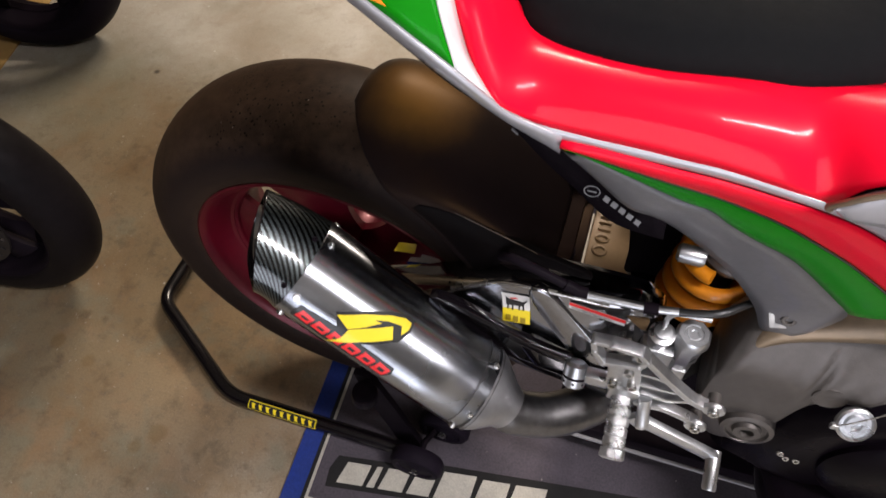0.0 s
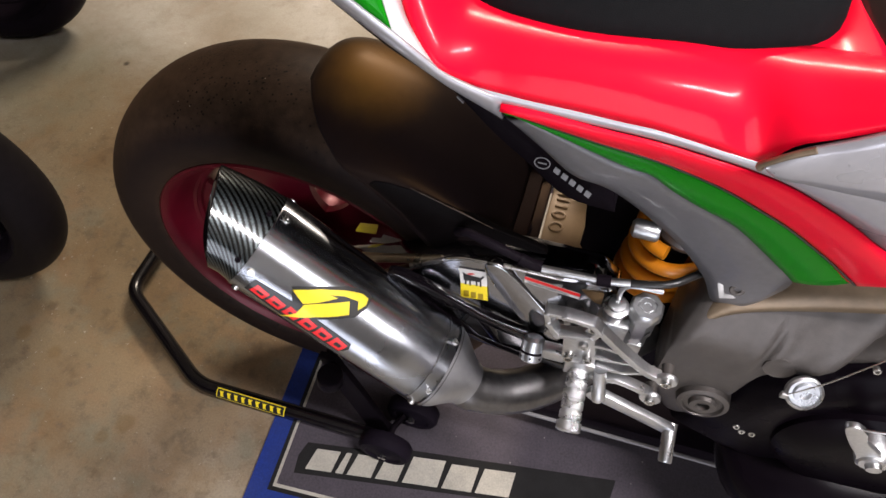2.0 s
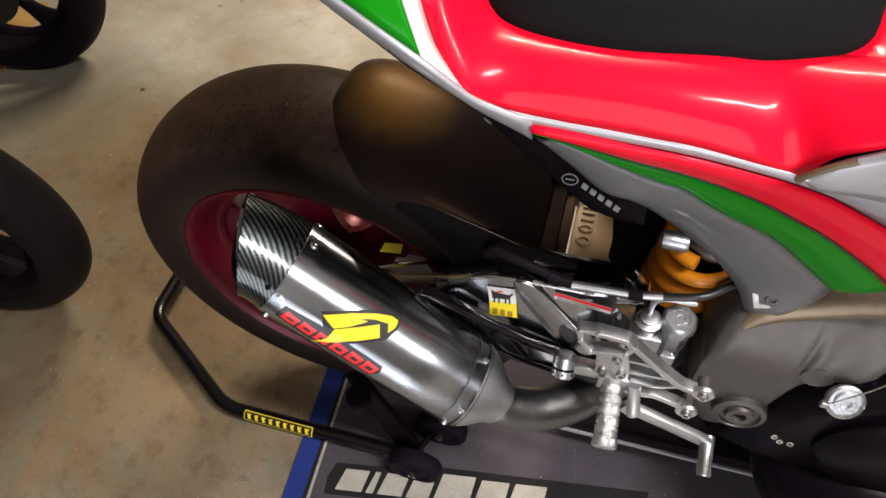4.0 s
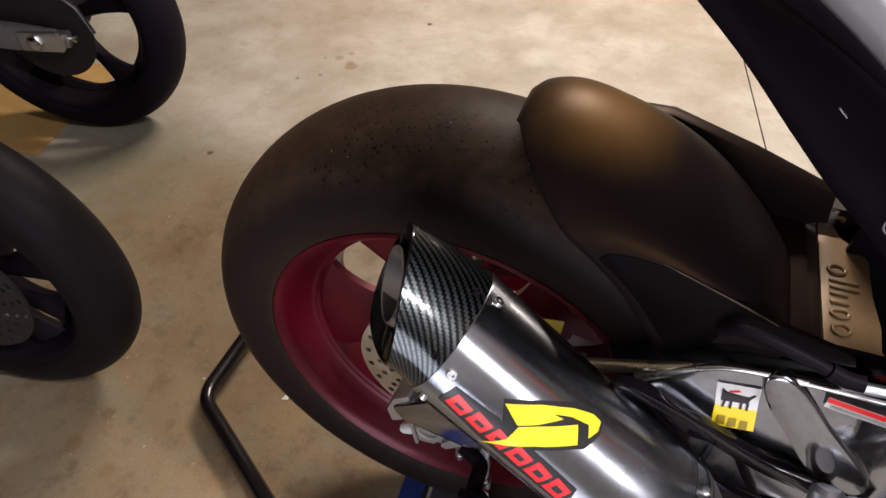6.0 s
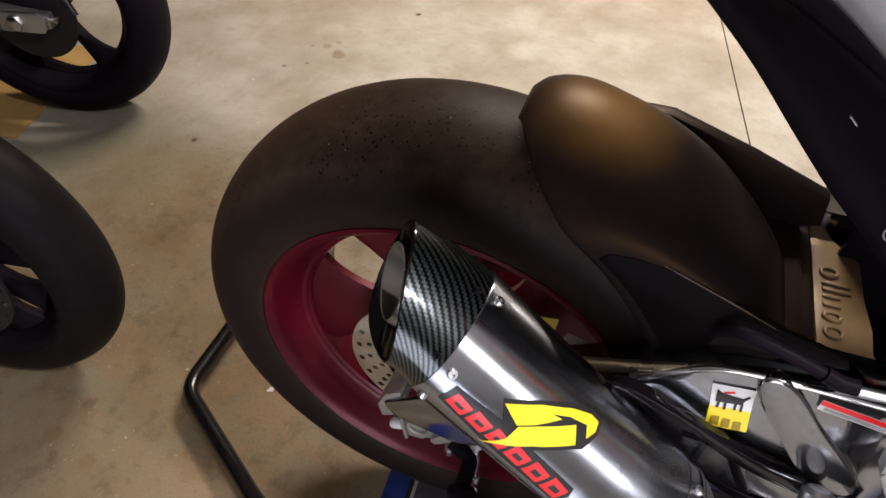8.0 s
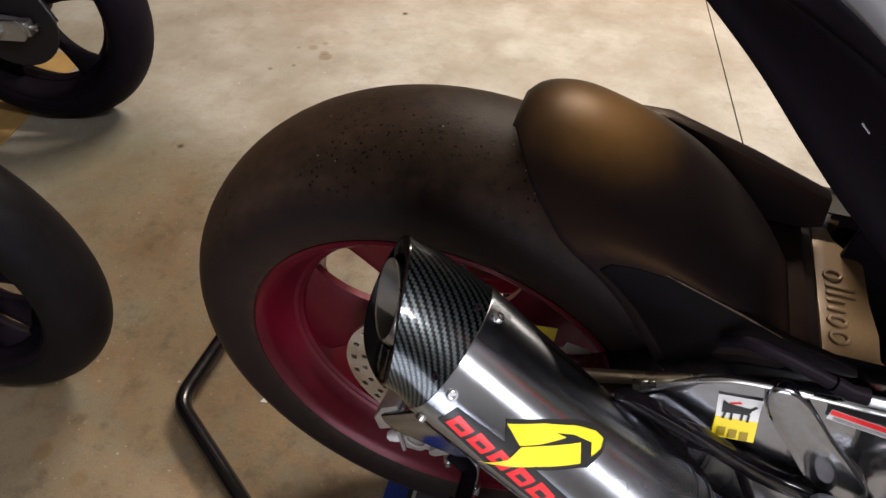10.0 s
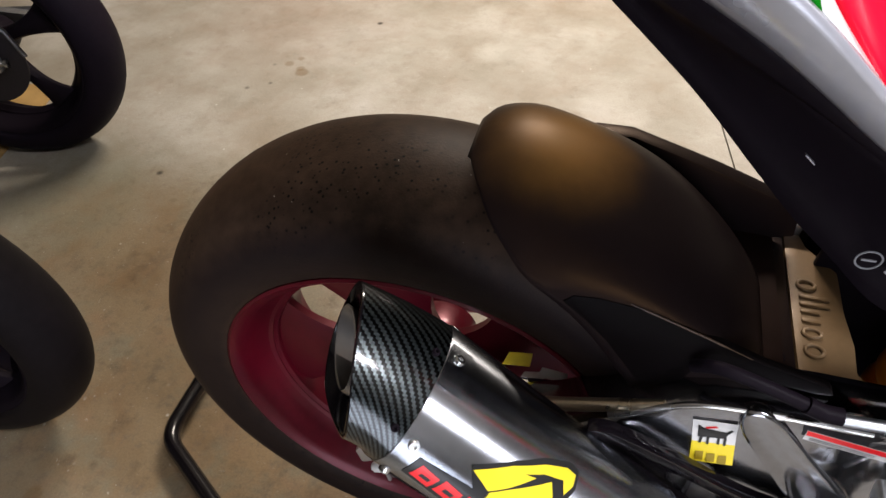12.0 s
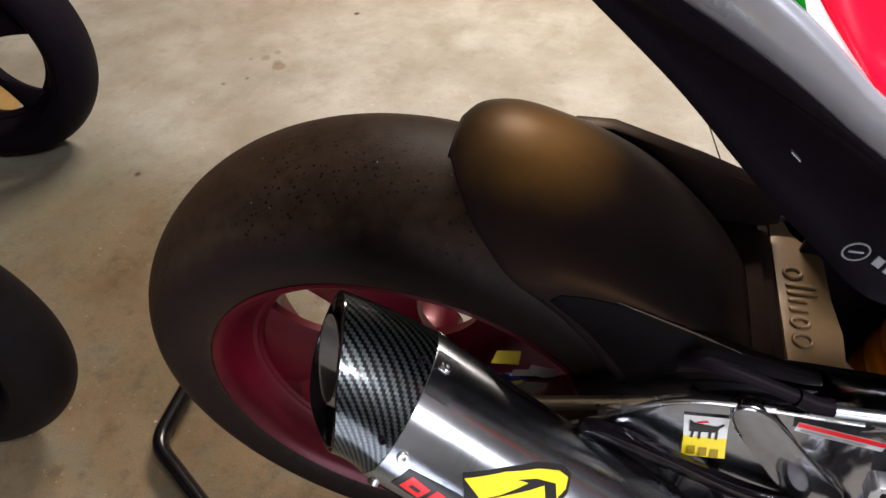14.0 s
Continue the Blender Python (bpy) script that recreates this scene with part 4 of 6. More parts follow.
# brake hose and its stiff pipe along the arm
hose = part("brake_hose", tube(spline([(0.26, -0.118, 0.648), (0.275, -0.128, 0.664), (0.30, -0.134, 0.664), (0.335, -0.138, 0.655), (0.352, -0.140, 0.650)], 6), 0.0055, 12), BLACK, bike, "black rubber brake hose")
part("hose_sleeve", tube([(0.338, -0.139, 0.655), (0.352, -0.140, 0.650), (0.364, -0.140, 0.650)], 0.0068, 14), BLACK, hose)
part("hose_pipe", tube(spline([(0.350, -0.140, 0.645), (0.39, -0.140, 0.648), (0.430, -0.140, 0.651)], 4), 0.0048, 14), MILLED, hose, "bright clamped pipe")
part("hose_sleeve", tube([(0.425, -0.140, 0.6505), (0.440, -0.140, 0.653)], 0.0066, 14), BLACK, hose)
part("hose_pipe", tube([(0.440, -0.140, 0.653), (0.460, -0.139, 0.657)], 0.0045, 14), MILLED, hose)
part("hose_tail", tube(spline([(0.460, -0.139, 0.657), (0.498, -0.135, 0.666), (0.530, -0.110, 0.664), (0.57, -0.08, 0.66)], 5), 0.0044, 14), BLACKVINYL, hose)

# hugger: a rounded shell over the front of the tyre, with side walls that reach down to the arm
CROWN = np.array(spline([(35, 0.390), (46, 0.391), (53, 0.392), (60, 0.390), (67, 0.386), (74, 0.381), (79, 0.367), (82, 0.347)], 10))
CREASE = ([35, 38, 45, 52, 58, 64, 70, 82], [0.388, 0.387, 0.379, 0.366, 0.352, 0.331, 0.304, 0.240])
LOW = ([34, 37, 47, 57, 69, 75, 78, 79.6, 80.6, 81], [0.286, 0.284, 0.292, 0.308, 0.327, 0.342, 0.352, 0.355, 0.354, 0.351])
rows = []
for ang in np.r_[np.linspace(80.9, 70, 22), np.linspace(69, 35, 34)]:
    top, low = float(np.interp(ang, CROWN[:, 0], CROWN[:, 1])), float(np.interp(ang, *LOW))
    line = []
    for s in (-1, 1):
        edge, half = (float(np.interp(ang, *CREASE)) if s < 0 else top - 0.112), (0.112 if s < 0 else 0.106)
        half_line = [(s * half * math.sin(u), edge + (top - edge) * math.cos(u)) for u in np.linspace(0, math.pi / 2, 20)]
        half_line += [(s * (half - 0.003 * q), edge - max(0.0, edge - 0.28) * q - 0.0004 * q) for q in np.linspace(0.15, 1, 6)]
        kept = [half_line[0]]
        for p, q in zip(half_line, half_line[1:]):
            if q[1] <= low < p[1]:
                f = (p[1] - low) / (p[1] - q[1])
                kept.append((p[0] + (q[0] - p[0]) * f, low))
                break
            kept.append(q)
        line = [*[(y, r) for y, r in reversed(even(kept, 24).tolist())], *line] if s < 0 else [*line, *even(kept, 24).tolist()[1:]]
    rows.append([(r * math.cos(radians(ang)), y, AX + r * math.sin(radians(ang))) for y, r in line])
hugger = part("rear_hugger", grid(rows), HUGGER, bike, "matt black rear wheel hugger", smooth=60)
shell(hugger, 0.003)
part("hugger_skirt", plate([(0.152, 0.690), (0.172, 0.672), (0.190, 0.652), (0.213, 0.619), (0.232, 0.588), (0.235, 0.577), (0.257, 0.588), (0.256, 0.617), (0.263, 0.636), (0.283, 0.641), (0.312, 0.638), (0.354, 0.634), (0.366, 0.636), (0.362, 0.643), (0.349, 0.648), (0.308, 0.659), (0.261, 0.679), (0.215, 0.697), (0.180, 0.701), (0.160, 0.699)], -0.1130, -0.104, 0.002), SKIRT, hugger, "black plastic skirt reaching down to the swingarm")
# thin brown line painted for the highlight along the skirt's crease
part("skirt_ridge", tube(spline([(0.203, -0.1122, 0.7005), (0.225, -0.1128, 0.693), (0.262, -0.1128, 0.6785), (0.300, -0.1128, 0.662)], 6), [0.0004] * 4 + [0.0009] * 11 + [0.0004] * 4, 8), surface("crease_highlight", (0.070, 0.042, 0.022), 0.4, 0.0, 0.0, 0.3, 60), hugger, "brown line painted as the crease's highlight")
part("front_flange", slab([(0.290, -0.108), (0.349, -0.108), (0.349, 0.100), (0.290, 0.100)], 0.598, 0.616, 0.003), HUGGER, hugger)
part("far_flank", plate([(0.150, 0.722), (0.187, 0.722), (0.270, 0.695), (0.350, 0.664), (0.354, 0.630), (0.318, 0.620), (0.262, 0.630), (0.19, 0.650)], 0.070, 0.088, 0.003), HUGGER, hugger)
part("hugger_apron", plate([(0.300, 0.45), (0.336, 0.45), (0.337, 0.626), (0.300, 0.628), (0.272, 0.600)], -0.098, 0.098, 0.006), surface("brown_plastic", (0.016, 0.007, 0.005), 0.8, spec=0.10), hugger, "brown-black plastic apron")

# shock absorber
part("inner_panel", plate([(0.36, 0.44), (0.64, 0.40), (0.66, 0.80), (0.40, 0.86)], 0.055, 0.062, 0.002), BLACK, bike, "black inner panel")
shock = part("shock_body", turned((0.508, 0.002, 0.36), (0.06, 0, 1), [(0.020, 0), (0.020, 0.22), (0.024, 0.225), (0.024, 0.34)], 28), BLACK, bike, "black rear shock absorber")
turns = [(0.507 + 0.012 * h + 0.047 * math.cos(a), 0.002 + 0.047 * math.sin(a), 0.486 + 0.112 * h) for h, a in zip(np.linspace(0, 1, 160), np.linspace(0.6, 0.6 + 2 * math.pi * 3.6, 160))]
part("spring", tube(turns, 0.0098, 10), ORANGE, shock, "orange coil spring")
part("spring_collar", turned((0.524, 0.004, 0.596), (0.08, 0.02, 1), [(0.030, -0.004), (0.040, 0.0), (0.041, 0.006), (0.038, 0.010), (0.038, 0.018), (0.031, 0.020), (0.030, 0.040), (0.022, 0.044)], 30), CAST, shock, "dark notched spring collar")
part("shock_reservoir", turned((0.455, -0.030, 0.618), (1, -0.1, 0.1), [(0.008, 0), (0.012, 0.004), (0.012, 0.030), (0.010, 0.034)], 24), MILLED, shock)

# right rearset
def bar(points, width, y0, y1, edge=0.0015):
    """A flat bar of even width along a line in x and z, between two planes of y."""
    p = np.array(spline([(x, 0, z) for x, z in points], 4))[:, ::2]
    way = np.gradient(p, axis=0)
    way /= np.linalg.norm(way, axis=1)[:, None]
    off = np.stack([-way[:, 1], way[:, 0]], 1) * width / 2
    return plate([tuple(q) for q in [*(p + off), *(p - off)[::-1]]], y0, y1, edge)


link = part("link_brace", bar([(0.190, 0.599), (0.206, 0.602), (0.255, 0.581), (0.318, 0.548), (0.374, 0.532), (0.435, 0.505)], 0.013, -0.171, -0.158, 0.002), GLOSSBLACK, swingarm, "gloss black open-frame brace")
part("brace_rail", bar([(0.194, 0.593), (0.235, 0.553), (0.280, 0.511), (0.330, 0.492), (0.425, 0.480)], 0.015, -0.169, -0.157, 0.002), GLOSSBLACK, link)
part("brace_strut", bar([(0.300, 0.556), (0.316, 0.524), (0.332, 0.494)], 0.010, -0.168, -0.158, 0.002), GLOSSBLACK, link)
part("brace_web", plate([(0.205, 0.590), (0.255, 0.570), (0.262, 0.545), (0.250, 0.545)], -0.164, -0.160, 0.001), GLOSSBLACK, link)
bracket = part("rearset_bracket", bar([(0.439, 0.640), (0.455, 0.622), (0.477, 0.599), (0.499, 0.578), (0.513, 0.571), (0.530, 0.567)], 0.0085, -0.199, -0.186, 0.0012), MILLED, bike, "milled aluminium rearset bracket", smooth=30)
guard = [(0.3815, 0.6515), (0.4000, 0.6535), (0.4310, 0.6500), (0.4395, 0.6390), (0.4335, 0.6225), (0.3970, 0.6125), (0.3850, 0.6330)]
for k, (p, q) in enumerate(zip(guard, guard[1:] + guard[:1])):
    part("heel_guard", bar([p, ((p[0] + q[0]) / 2, (p[1] + q[1]) / 2), q], 0.0070, -0.1995 - 0.0005 * (k % 3), -0.1865 + 0.0005 * (k % 3), 0.0010), MILLED, bracket, smooth=30)
    part("guard_corner", turned((p[0], -0.1868, p[1]), (0, -1, 0), [(0.0034, 0), (0.0034, 0.0136), (0.0028, 0.0142)], 14), MILLED, bracket)
part("bracket_plate", plate([(0.405, 0.597), (0.420, 0.604), (0.426, 0.632), (0.436, 0.634), (0.440, 0.600), (0.446, 0.572), (0.448, 0.538), (0.436, 0.526), (0.419, 0.526), (0.408, 0.556)], -0.192, -0.180, 0.002), MILLED, bracket, smooth=30)
part("bracket_rib", bar([(0.440, 0.600), (0.455, 0.601), (0.470, 0.598)], 0.005, -0.194, -0.184, 0.0008), MILLED, bracket, smooth=30)
part("bracket_rib", bar([(0.444, 0.576), (0.470, 0.579), (0.492, 0.583)], 0.0045, -0.195, -0.184, 0.0008), MILLED, bracket, smooth=30)
part("bracket_rib", bar([(0.448, 0.556), (0.476, 0.556), (0.500, 0.568), (0.512, 0.573)], 0.0055, -0.195, -0.184, 0.0008), MILLED, bracket, smooth=30)
part("lower_arm", bar([(0.448, 0.540), (0.456, 0.535), (0.476, 0.541), (0.498, 0.535), (0.516, 0.526), (0.523, 0.517)], 0.0085, -0.200, -0.188, 0.001), MILLED, bracket, smooth=30)
part("post", turned((0.455, -0.196, 0.555), (0.10, -0.15, -0.6), [(0.0075, 0), (0.0075, 0.040), (0.0085, 0.042), (0.0085, 0.050), (0.006, 0.052)], 18), MILLED, bracket)
for x, y, z in ((0.526, -0.200, 0.571), (0.520, -0.201, 0.520)):
    part("washer", turned((x, y + 0.002, z), (0, -1, 0), [(0.0125, -0.004), (0.0125, 0), (0.0115, 0.0012), (0.004, 0.0012)], 22), MILLED, bracket)
    part("spacer", turned((x, y + 0.022, z), (0, -1, 0), [(0.0070, 0), (0.0070, 0.019), (0.006, 0.020)], 18), CAST, bracket)
    socket_bolt(bracket, (x, y, z), (0, -1, 0), 0.0062)
for x, z in ((0.432, 0.638), (0.428, 0.596), (0.437, 0.566), (0.416, 0.560)):
    socket_bolt(bracket, (x, -0.1935, z), (0, -1, 0.1), 0.0058, STEEL)
peg = part("foot_peg", turned((0.432, -0.180, 0.535), (0.035, -0.90, -0.30), [(0.012, -0.01), (0.0125, 0.006), (0.0108, 0.010), *[(r, 0.012 + k * 0.0122 + d) for k in range(5) for r, d in ((0.0126, 0.0), (0.0132, 0.0008), (0.0132, 0.0098), (0.0126, 0.0106), (0.0112, 0.0110), (0.0112, 0.0119))], (0.0145, 0.074), (0.0145, 0.084), (0.010, 0.086), (0.008, 0.080)], 32), KNURL, bracket, "knurled aluminium foot peg")
part("peg_clevis", box(0.414, 0.450, -0.196, -0.172, 0.524, 0.556, 0.003), MILLED, bracket)
knob = part("heel_knob", turned((0.3735, -0.182, 0.541), (0.02, -0.5, -0.6), [(0.009, -0.014), (0.0135, -0.010), (0.0142, 0.0), (0.0142, 0.004), (0.0140, 0.006), (0.0140, 0.015), (0.0115, 0.0175), (0.0052, 0.0175), (0.0045, 0.014)], 26), MILLED, bracket, "drilled aluminium end knob")
facing = Vector((0.02, -0.5, -0.6)).normalized()
across = facing.cross(Vector((1, 0, 0))).normalized()
for k in range(7):
    turn_by = 2 * math.pi * k / 7
    place = Vector((0.3735, -0.182, 0.541)) + facing * 0.0108 + (across * math.cos(turn_by) + across.cross(facing) * math.sin(turn_by)) * 0.0139
    part("drilled_hole", turned(place, across * math.cos(turn_by) + across.cross(facing) * math.sin(turn_by), [(0.0016, -0.001), (0.0016, 0.0004), (0.0003, 0.0005)], 10), BLACK, bracket)
part("rubber_ring", turned((0.3737, -0.1835, 0.539), (0.02, -0.5, -0.6), [(0.0142, 0.0005), (0.0150, 0.002), (0.0142, 0.0042)], 26), BLACK, bracket)
part("knob_arm", box(0.385, 0.414, -0.192, -0.176, 0.536, 0.556, 0.004), MILLED, bracket)
pedal = part("brake_pedal", plate([(0.446, 0.502), (0.452, 0.516), (0.470, 0.514), (0.562, 0.470), (0.568, 0.458), (0.560, 0.450), (0.470, 0.492), (0.455, 0.492)], -0.208, -0.198, 0.0025), MILLED, bracket, "milled aluminium brake pedal")
part("pedal_tip", turned((0.559, -0.200, 0.462), (0.02, -0.9, -0.30), [(0.0085, -0.004), (0.0085, 0.042), (0.0072, 0.044)], 18), MILLED, pedal)
socket_bolt(bracket, (0.462, -0.209, 0.504), (0, -1, 0), 0.006)
socket_bolt(bracket, (0.474, -0.185, 0.520), (0, -1, 0.2), 0.007)
part("return_rod", tube([(0.438, -0.184, 0.530), (0.440, -0.186, 0.498)], 0.0085, 14), MILLED, bracket)
mc = part("master_cylinder", turned((0.490, -0.128, 0.548), (-0.03, -0.06, 1), [(0.010, -0.03), (0.014, -0.026), (0.014, 0.0), (0.0165, 0.006), (0.0165, 0.044), (0.0200, 0.046), (0.0200, 0.060), (0.0170, 0.064), (0.0115, 0.064), (0.0105, 0.0625), (0.0085, 0.0625), (0.0080, 0.064), (0.0045, 0.064), (0.004, 0.0625)], 8), MILLED, bracket, "machined brake fluid reservoir with screw cap")
part("banjo_body", turned((0.455, -0.135, 0.575), (0.0, -0.1, 1), [(0.012, 0), (0.012, 0.022), (0.015, 0.024), (0.015, 0.030), (0.010, 0.032), (0.010, 0.037), (0.005, 0.038)], 18), MILLED, mc)
part("banjo_pipe", tube(spline([(0.455, -0.132, 0.610), (0.455, -0.131, 0.628), (0.461, -0.130, 0.638), (0.472, -0.129, 0.640), (0.486, -0.128, 0.639), (0.498, -0.126, 0.637)], 5), 0.0032, 12), MILLED, mc)
part("cylinder_block", box(0.438, 0.476, -0.150, -0.122, 0.545, 0.580, 0.004), MILLED, mc)
part("cylinder_foot", box(0.482, 0.500, -0.142, -0.120, 0.500, 0.535, 0.003), MILLED, mc)

# main frame casting and engine
frame_line = [(0.575, 0.660), (0.548, 0.620), (0.532, 0.560), (0.529, 0.500), (0.545, 0.420), (0.572, 0.350), (0.600, 0.335), (0.625, 0.372), (0.637, 0.450), (0.660, 0.492), (0.700, 0.515), (0.760, 0.600), (0.90, 0.72), (0.90, 0.86), (0.760, 0.790), (0.690, 0.735), (0.62, 0.700)]


def frame_face(z, x=0.6):
    """How far out the casting stands at a height."""
    return -0.088 - 0.055 * min(1.0, max(0.0, (0.660 - z) / 0.075)) - 0.10 * max(0.0, x - 0.68)


rows = []
for x, z0, z1 in ((0.529, 0.480, 0.560), (0.534, 0.440, 0.585), (0.548, 0.405, 0.622), (0.575, 0.362, 0.665), (0.600, 0.372, 0.690), (0.622, 0.425, 0.705), (0.637, 0.510, 0.712), (0.660, 0.540, 0.722), (0.700, 0.572, 0.742), (0.760, 0.650, 0.790), (0.900, 0.710, 0.860)):
    rows.append([(x, -0.070, z0), *[(x, frame_face(z, x) + 0.014 * abs(2 * t - 1) ** 8, z) for t in np.linspace(0, 1, 18) for z in (z0 + (z1 - z0) * t,)], (x, -0.060, z1)])
main_frame = part("main_frame", grid(spline_rows(rows, 4), cap=True), CAST, bike, "satin grey cast main frame", smooth=60)
part("far_frame", plate(frame_line, 0.085, 0.128, 0.010), CAST, main_frame)
part("frame_strut", tube(spline([(0.690, -0.100, 0.560), (0.730, -0.112, 0.610), (0.80, -0.12, 0.680)], 6), 0.018, 14), CAST, main_frame)
part("pivot_boss", turned((0.598, -0.145, 0.449), (0, -1, 0.1), [(0.034, -0.01), (0.032, 0.008), (0.026, 0.010), (0.024, 0.006), (0.018, 0.006), (0.016, 0.012), (0.009, 0.012), (0.008, 0.004)], 28), CAST, main_frame, "swingarm pivot with threaded cap")
part("frame_plug", turned((0.648, -0.140, 0.566), (0, -1, 0.1), [(0.0185, 0), (0.0176, 0.0035), (0.0160, 0.003), (0.0155, 0.0)], 28), CAST, main_frame)
part("plug_hole", turned((0.648, -0.1405, 0.566), (0, -1, 0.1), [(0.0158, 0.0028), (0.0135, 0.0012), (0.001, 0.0008)], 28), CAST, main_frame)
engine = part("engine_case", grid(spline_rows([[(x, y, z) for x, z in e] for y, e in ((0.10, [(0.56, 0.30), (0.62, 0.52), (0.78, 0.66), (1.0, 0.66), (1.05, 0.30), (0.8, 0.20)]), (-0.10, [(0.58, 0.32), (0.63, 0.50), (0.78, 0.64), (1.0, 0.64), (1.05, 0.30), (0.8, 0.22)]), (-0.145, [(0.63, 0.35), (0.66, 0.49), (0.78, 0.61), (0.98, 0.61), (1.0, 0.32), (0.8, 0.25)]), (-0.150, [(0.67, 0.38), (0.69, 0.47), (0.79, 0.57), (0.94, 0.57), (0.95, 0.36), (0.8, 0.29)]))], 5), wrap_cols=True, cap=True), ENGINEBLACK, bike, "gloss black engine casing")
part("clutch_cover", turned((0.80, -0.145, 0.430), (0, -1, 0), [(0.105, 0), (0.104, 0.012), (0.092, 0.022), (0.05, 0.026), (0.01, 0.027)], 40), ENGINEBLACK, engine)
part("lower_cover", grid(spline_rows([oval_at(0.66, -0.11, 0.30, 0.02, 0.02), oval_at(0.70, -0.13, 0.27, 0.06, 0.06), oval_at(0.80, -0.14, 0.27, 0.09, 0.09), oval_at(0.95, -0.13, 0.27, 0.09, 0.09)], 5), wrap_cols=True, cap=True), ENGINEBLACK, engine)
cap = part("oil_filler_cap", turned((0.677, -0.158, 0.556), (0.05, -1, 0.75), [(0.012, -0.012), (0.012, 0.0), (0.0205, 0.002), (0.0205, 0.007), (0.018, 0.009), (0.016, 0.006), (0.0125, 0.006), (0.0115, 0.010), (0.006, 0.010), (0.005, 0.006)], 28), MILLED, engine, "milled aluminium oil filler cap")
part("cap_lug", box(0.654, 0.662, -0.170, -0.164, 0.548, 0.558, 0.002), MILLED, engine)
part("lock_wire", tube(spline([(0.659, -0.168, 0.556), (0.668, -0.172, 0.585), (0.69, -0.165, 0.61), (0.74, -0.14, 0.66)], 6), 0.0008, 6), STEEL, engine)
arm = part("clutch_arm", plate(closed_line([(0.717, 0.566), (0.728, 0.572), (0.742, 0.560), (0.752, 0.540), (0.775, 0.520), (0.790, 0.500), (0.782, 0.482), (0.764, 0.484), (0.755, 0.505), (0.738, 0.528), (0.725, 0.548)], 3), -0.195, -0.187, 0.002), MILLED, engine, "bright clutch release arm")
part("arm_boss", turned((0.776, -0.186, 0.500), (0, -1, 0), [(0.019, -0.02), (0.019, 0.006), (0.015, 0.012), (0.009, 0.012), (0.008, 0.018), (0.004, 0.018)], 24), MILLED, arm)
part("clutch_cable", tube(spline([(0.722, -0.191, 0.562), (0.76, -0.195, 0.580), (0.85, -0.19, 0.61), (1.0, -0.17, 0.66)], 5), 0.0016, 8), STEEL, engine)
for x, z in ((0.735, 0.600), (0.655, 0.405), (0.665, 0.395), (0.678, 0.395)):
    socket_bolt(engine, (x, -0.135 if z > 0.5 else -0.148, z), (0, -1, 0.3), 0.0045)
part("under_tray", box(0.42, 0.60, -0.05, 0.10, 0.30, 0.44, 0.02), BLACK, engine)
belly = part("belly_tray", slab([(0.372, -0.084), (1.05, -0.080), (1.05, 0.11), (0.372, 0.11)], 0.100, 0.135, 0.004), BLACK, engine, "black tray under the engine with a pale rim")
part("tray_rim", box(0.376, 1.04, -0.0885, -0.0835, 0.096, 0.104, 0.001), surface("pale_rim", (0.30, 0.29, 0.29), 0.6), belly)

# ---- tail, seat and side panels ----
def band(lower, upper, out, n=40, k=7):
    """A sheet between two lines of places, swelling by out in its middle."""
    a, b = even(spline(lower, 8), n), even(spline(upper, 8), n)
    rows = []
    for p, q in zip(a, b):
        rows.append([p + (q - p) * t + np.array(out) * 4 * t * (1 - t) for t in np.linspace(0, 1, k)])
    return grid(rows)


def both(name, bm, mat, parent, label="", thick=0.003):
    """A panel and its mirror image on the bike's far side."""
    twin = bm.copy()
    for v in twin.verts:
        v.co.y = -v.co.y
    first = shell(part(name, bm, mat, parent, label, smooth=70), thick)
    shell(part(name, twin, mat, parent, label, smooth=70), thick)
    return first


# worn shoulder along the top of the frame casting, warm reflection painted into its tan
shell(part("frame_shoulder", band([(0.545, -0.130, 0.540), (0.553, -0.128, 0.590), (0.570, -0.124, 0.615), (0.602, -0.120, 0.634), (0.662, -0.118, 0.660), (0.74, -0.126, 0.704)], [(0.542, -0.116, 0.545), (0.548, -0.112, 0.600), (0.564, -0.104, 0.632), (0.600, -0.092, 0.657), (0.660, -0.088, 0.690), (0.74, -0.096, 0.740)], (0, -0.005, 0.005)), TAN_EDGE, main_frame, "worn tan shoulder of the casting, warm reflection painted in", smooth=70), 0.003)

# lines of the right side, from the tail forwards
EDGE = [(0.02, -0.095, 1.035), (0.10, -0.132, 0.998), (0.14, -0.147, 0.977), (0.18, -0.157, 0.957), (0.22, -0.169, 0.940), (0.25, -0.168, 0.923), (0.28, -0.164, 0.903), (0.312, -0.162, 0.882), (0.343, -0.158, 0.853), (0.375, -0.154, 0.822), (0.402, -0.145, 0.806), (0.425, -0.138, 0.788), (0.458, -0.130, 0.756), (0.495, -0.123, 0.718), (0.532, -0.116, 0.666), (0.551, -0.113, 0.626), (0.566, -0.112, 0.618)]
RIDGE = [(0.02, -0.140, 1.092), (0.10, -0.176, 1.050), (0.16, -0.190, 1.020), (0.20, -0.197, 0.999), (0.233, -0.198, 0.977)]
CORNER = [(0.262, -0.195, 0.952), (0.275, -0.192, 0.941), (0.312, -0.184, 0.922)]
STRIPE_LOW = [(0.312, -0.184, 0.914), (0.344, -0.182, 0.913), (0.387, -0.181, 0.909), (0.432, -0.180, 0.906), (0.478, -0.178, 0.898), (0.508, -0.176, 0.891), (0.536, -0.171, 0.879), (0.565, -0.166, 0.862), (0.602, -0.160, 0.838), (0.638, -0.155, 0.812), (0.74, -0.14, 0.745)]
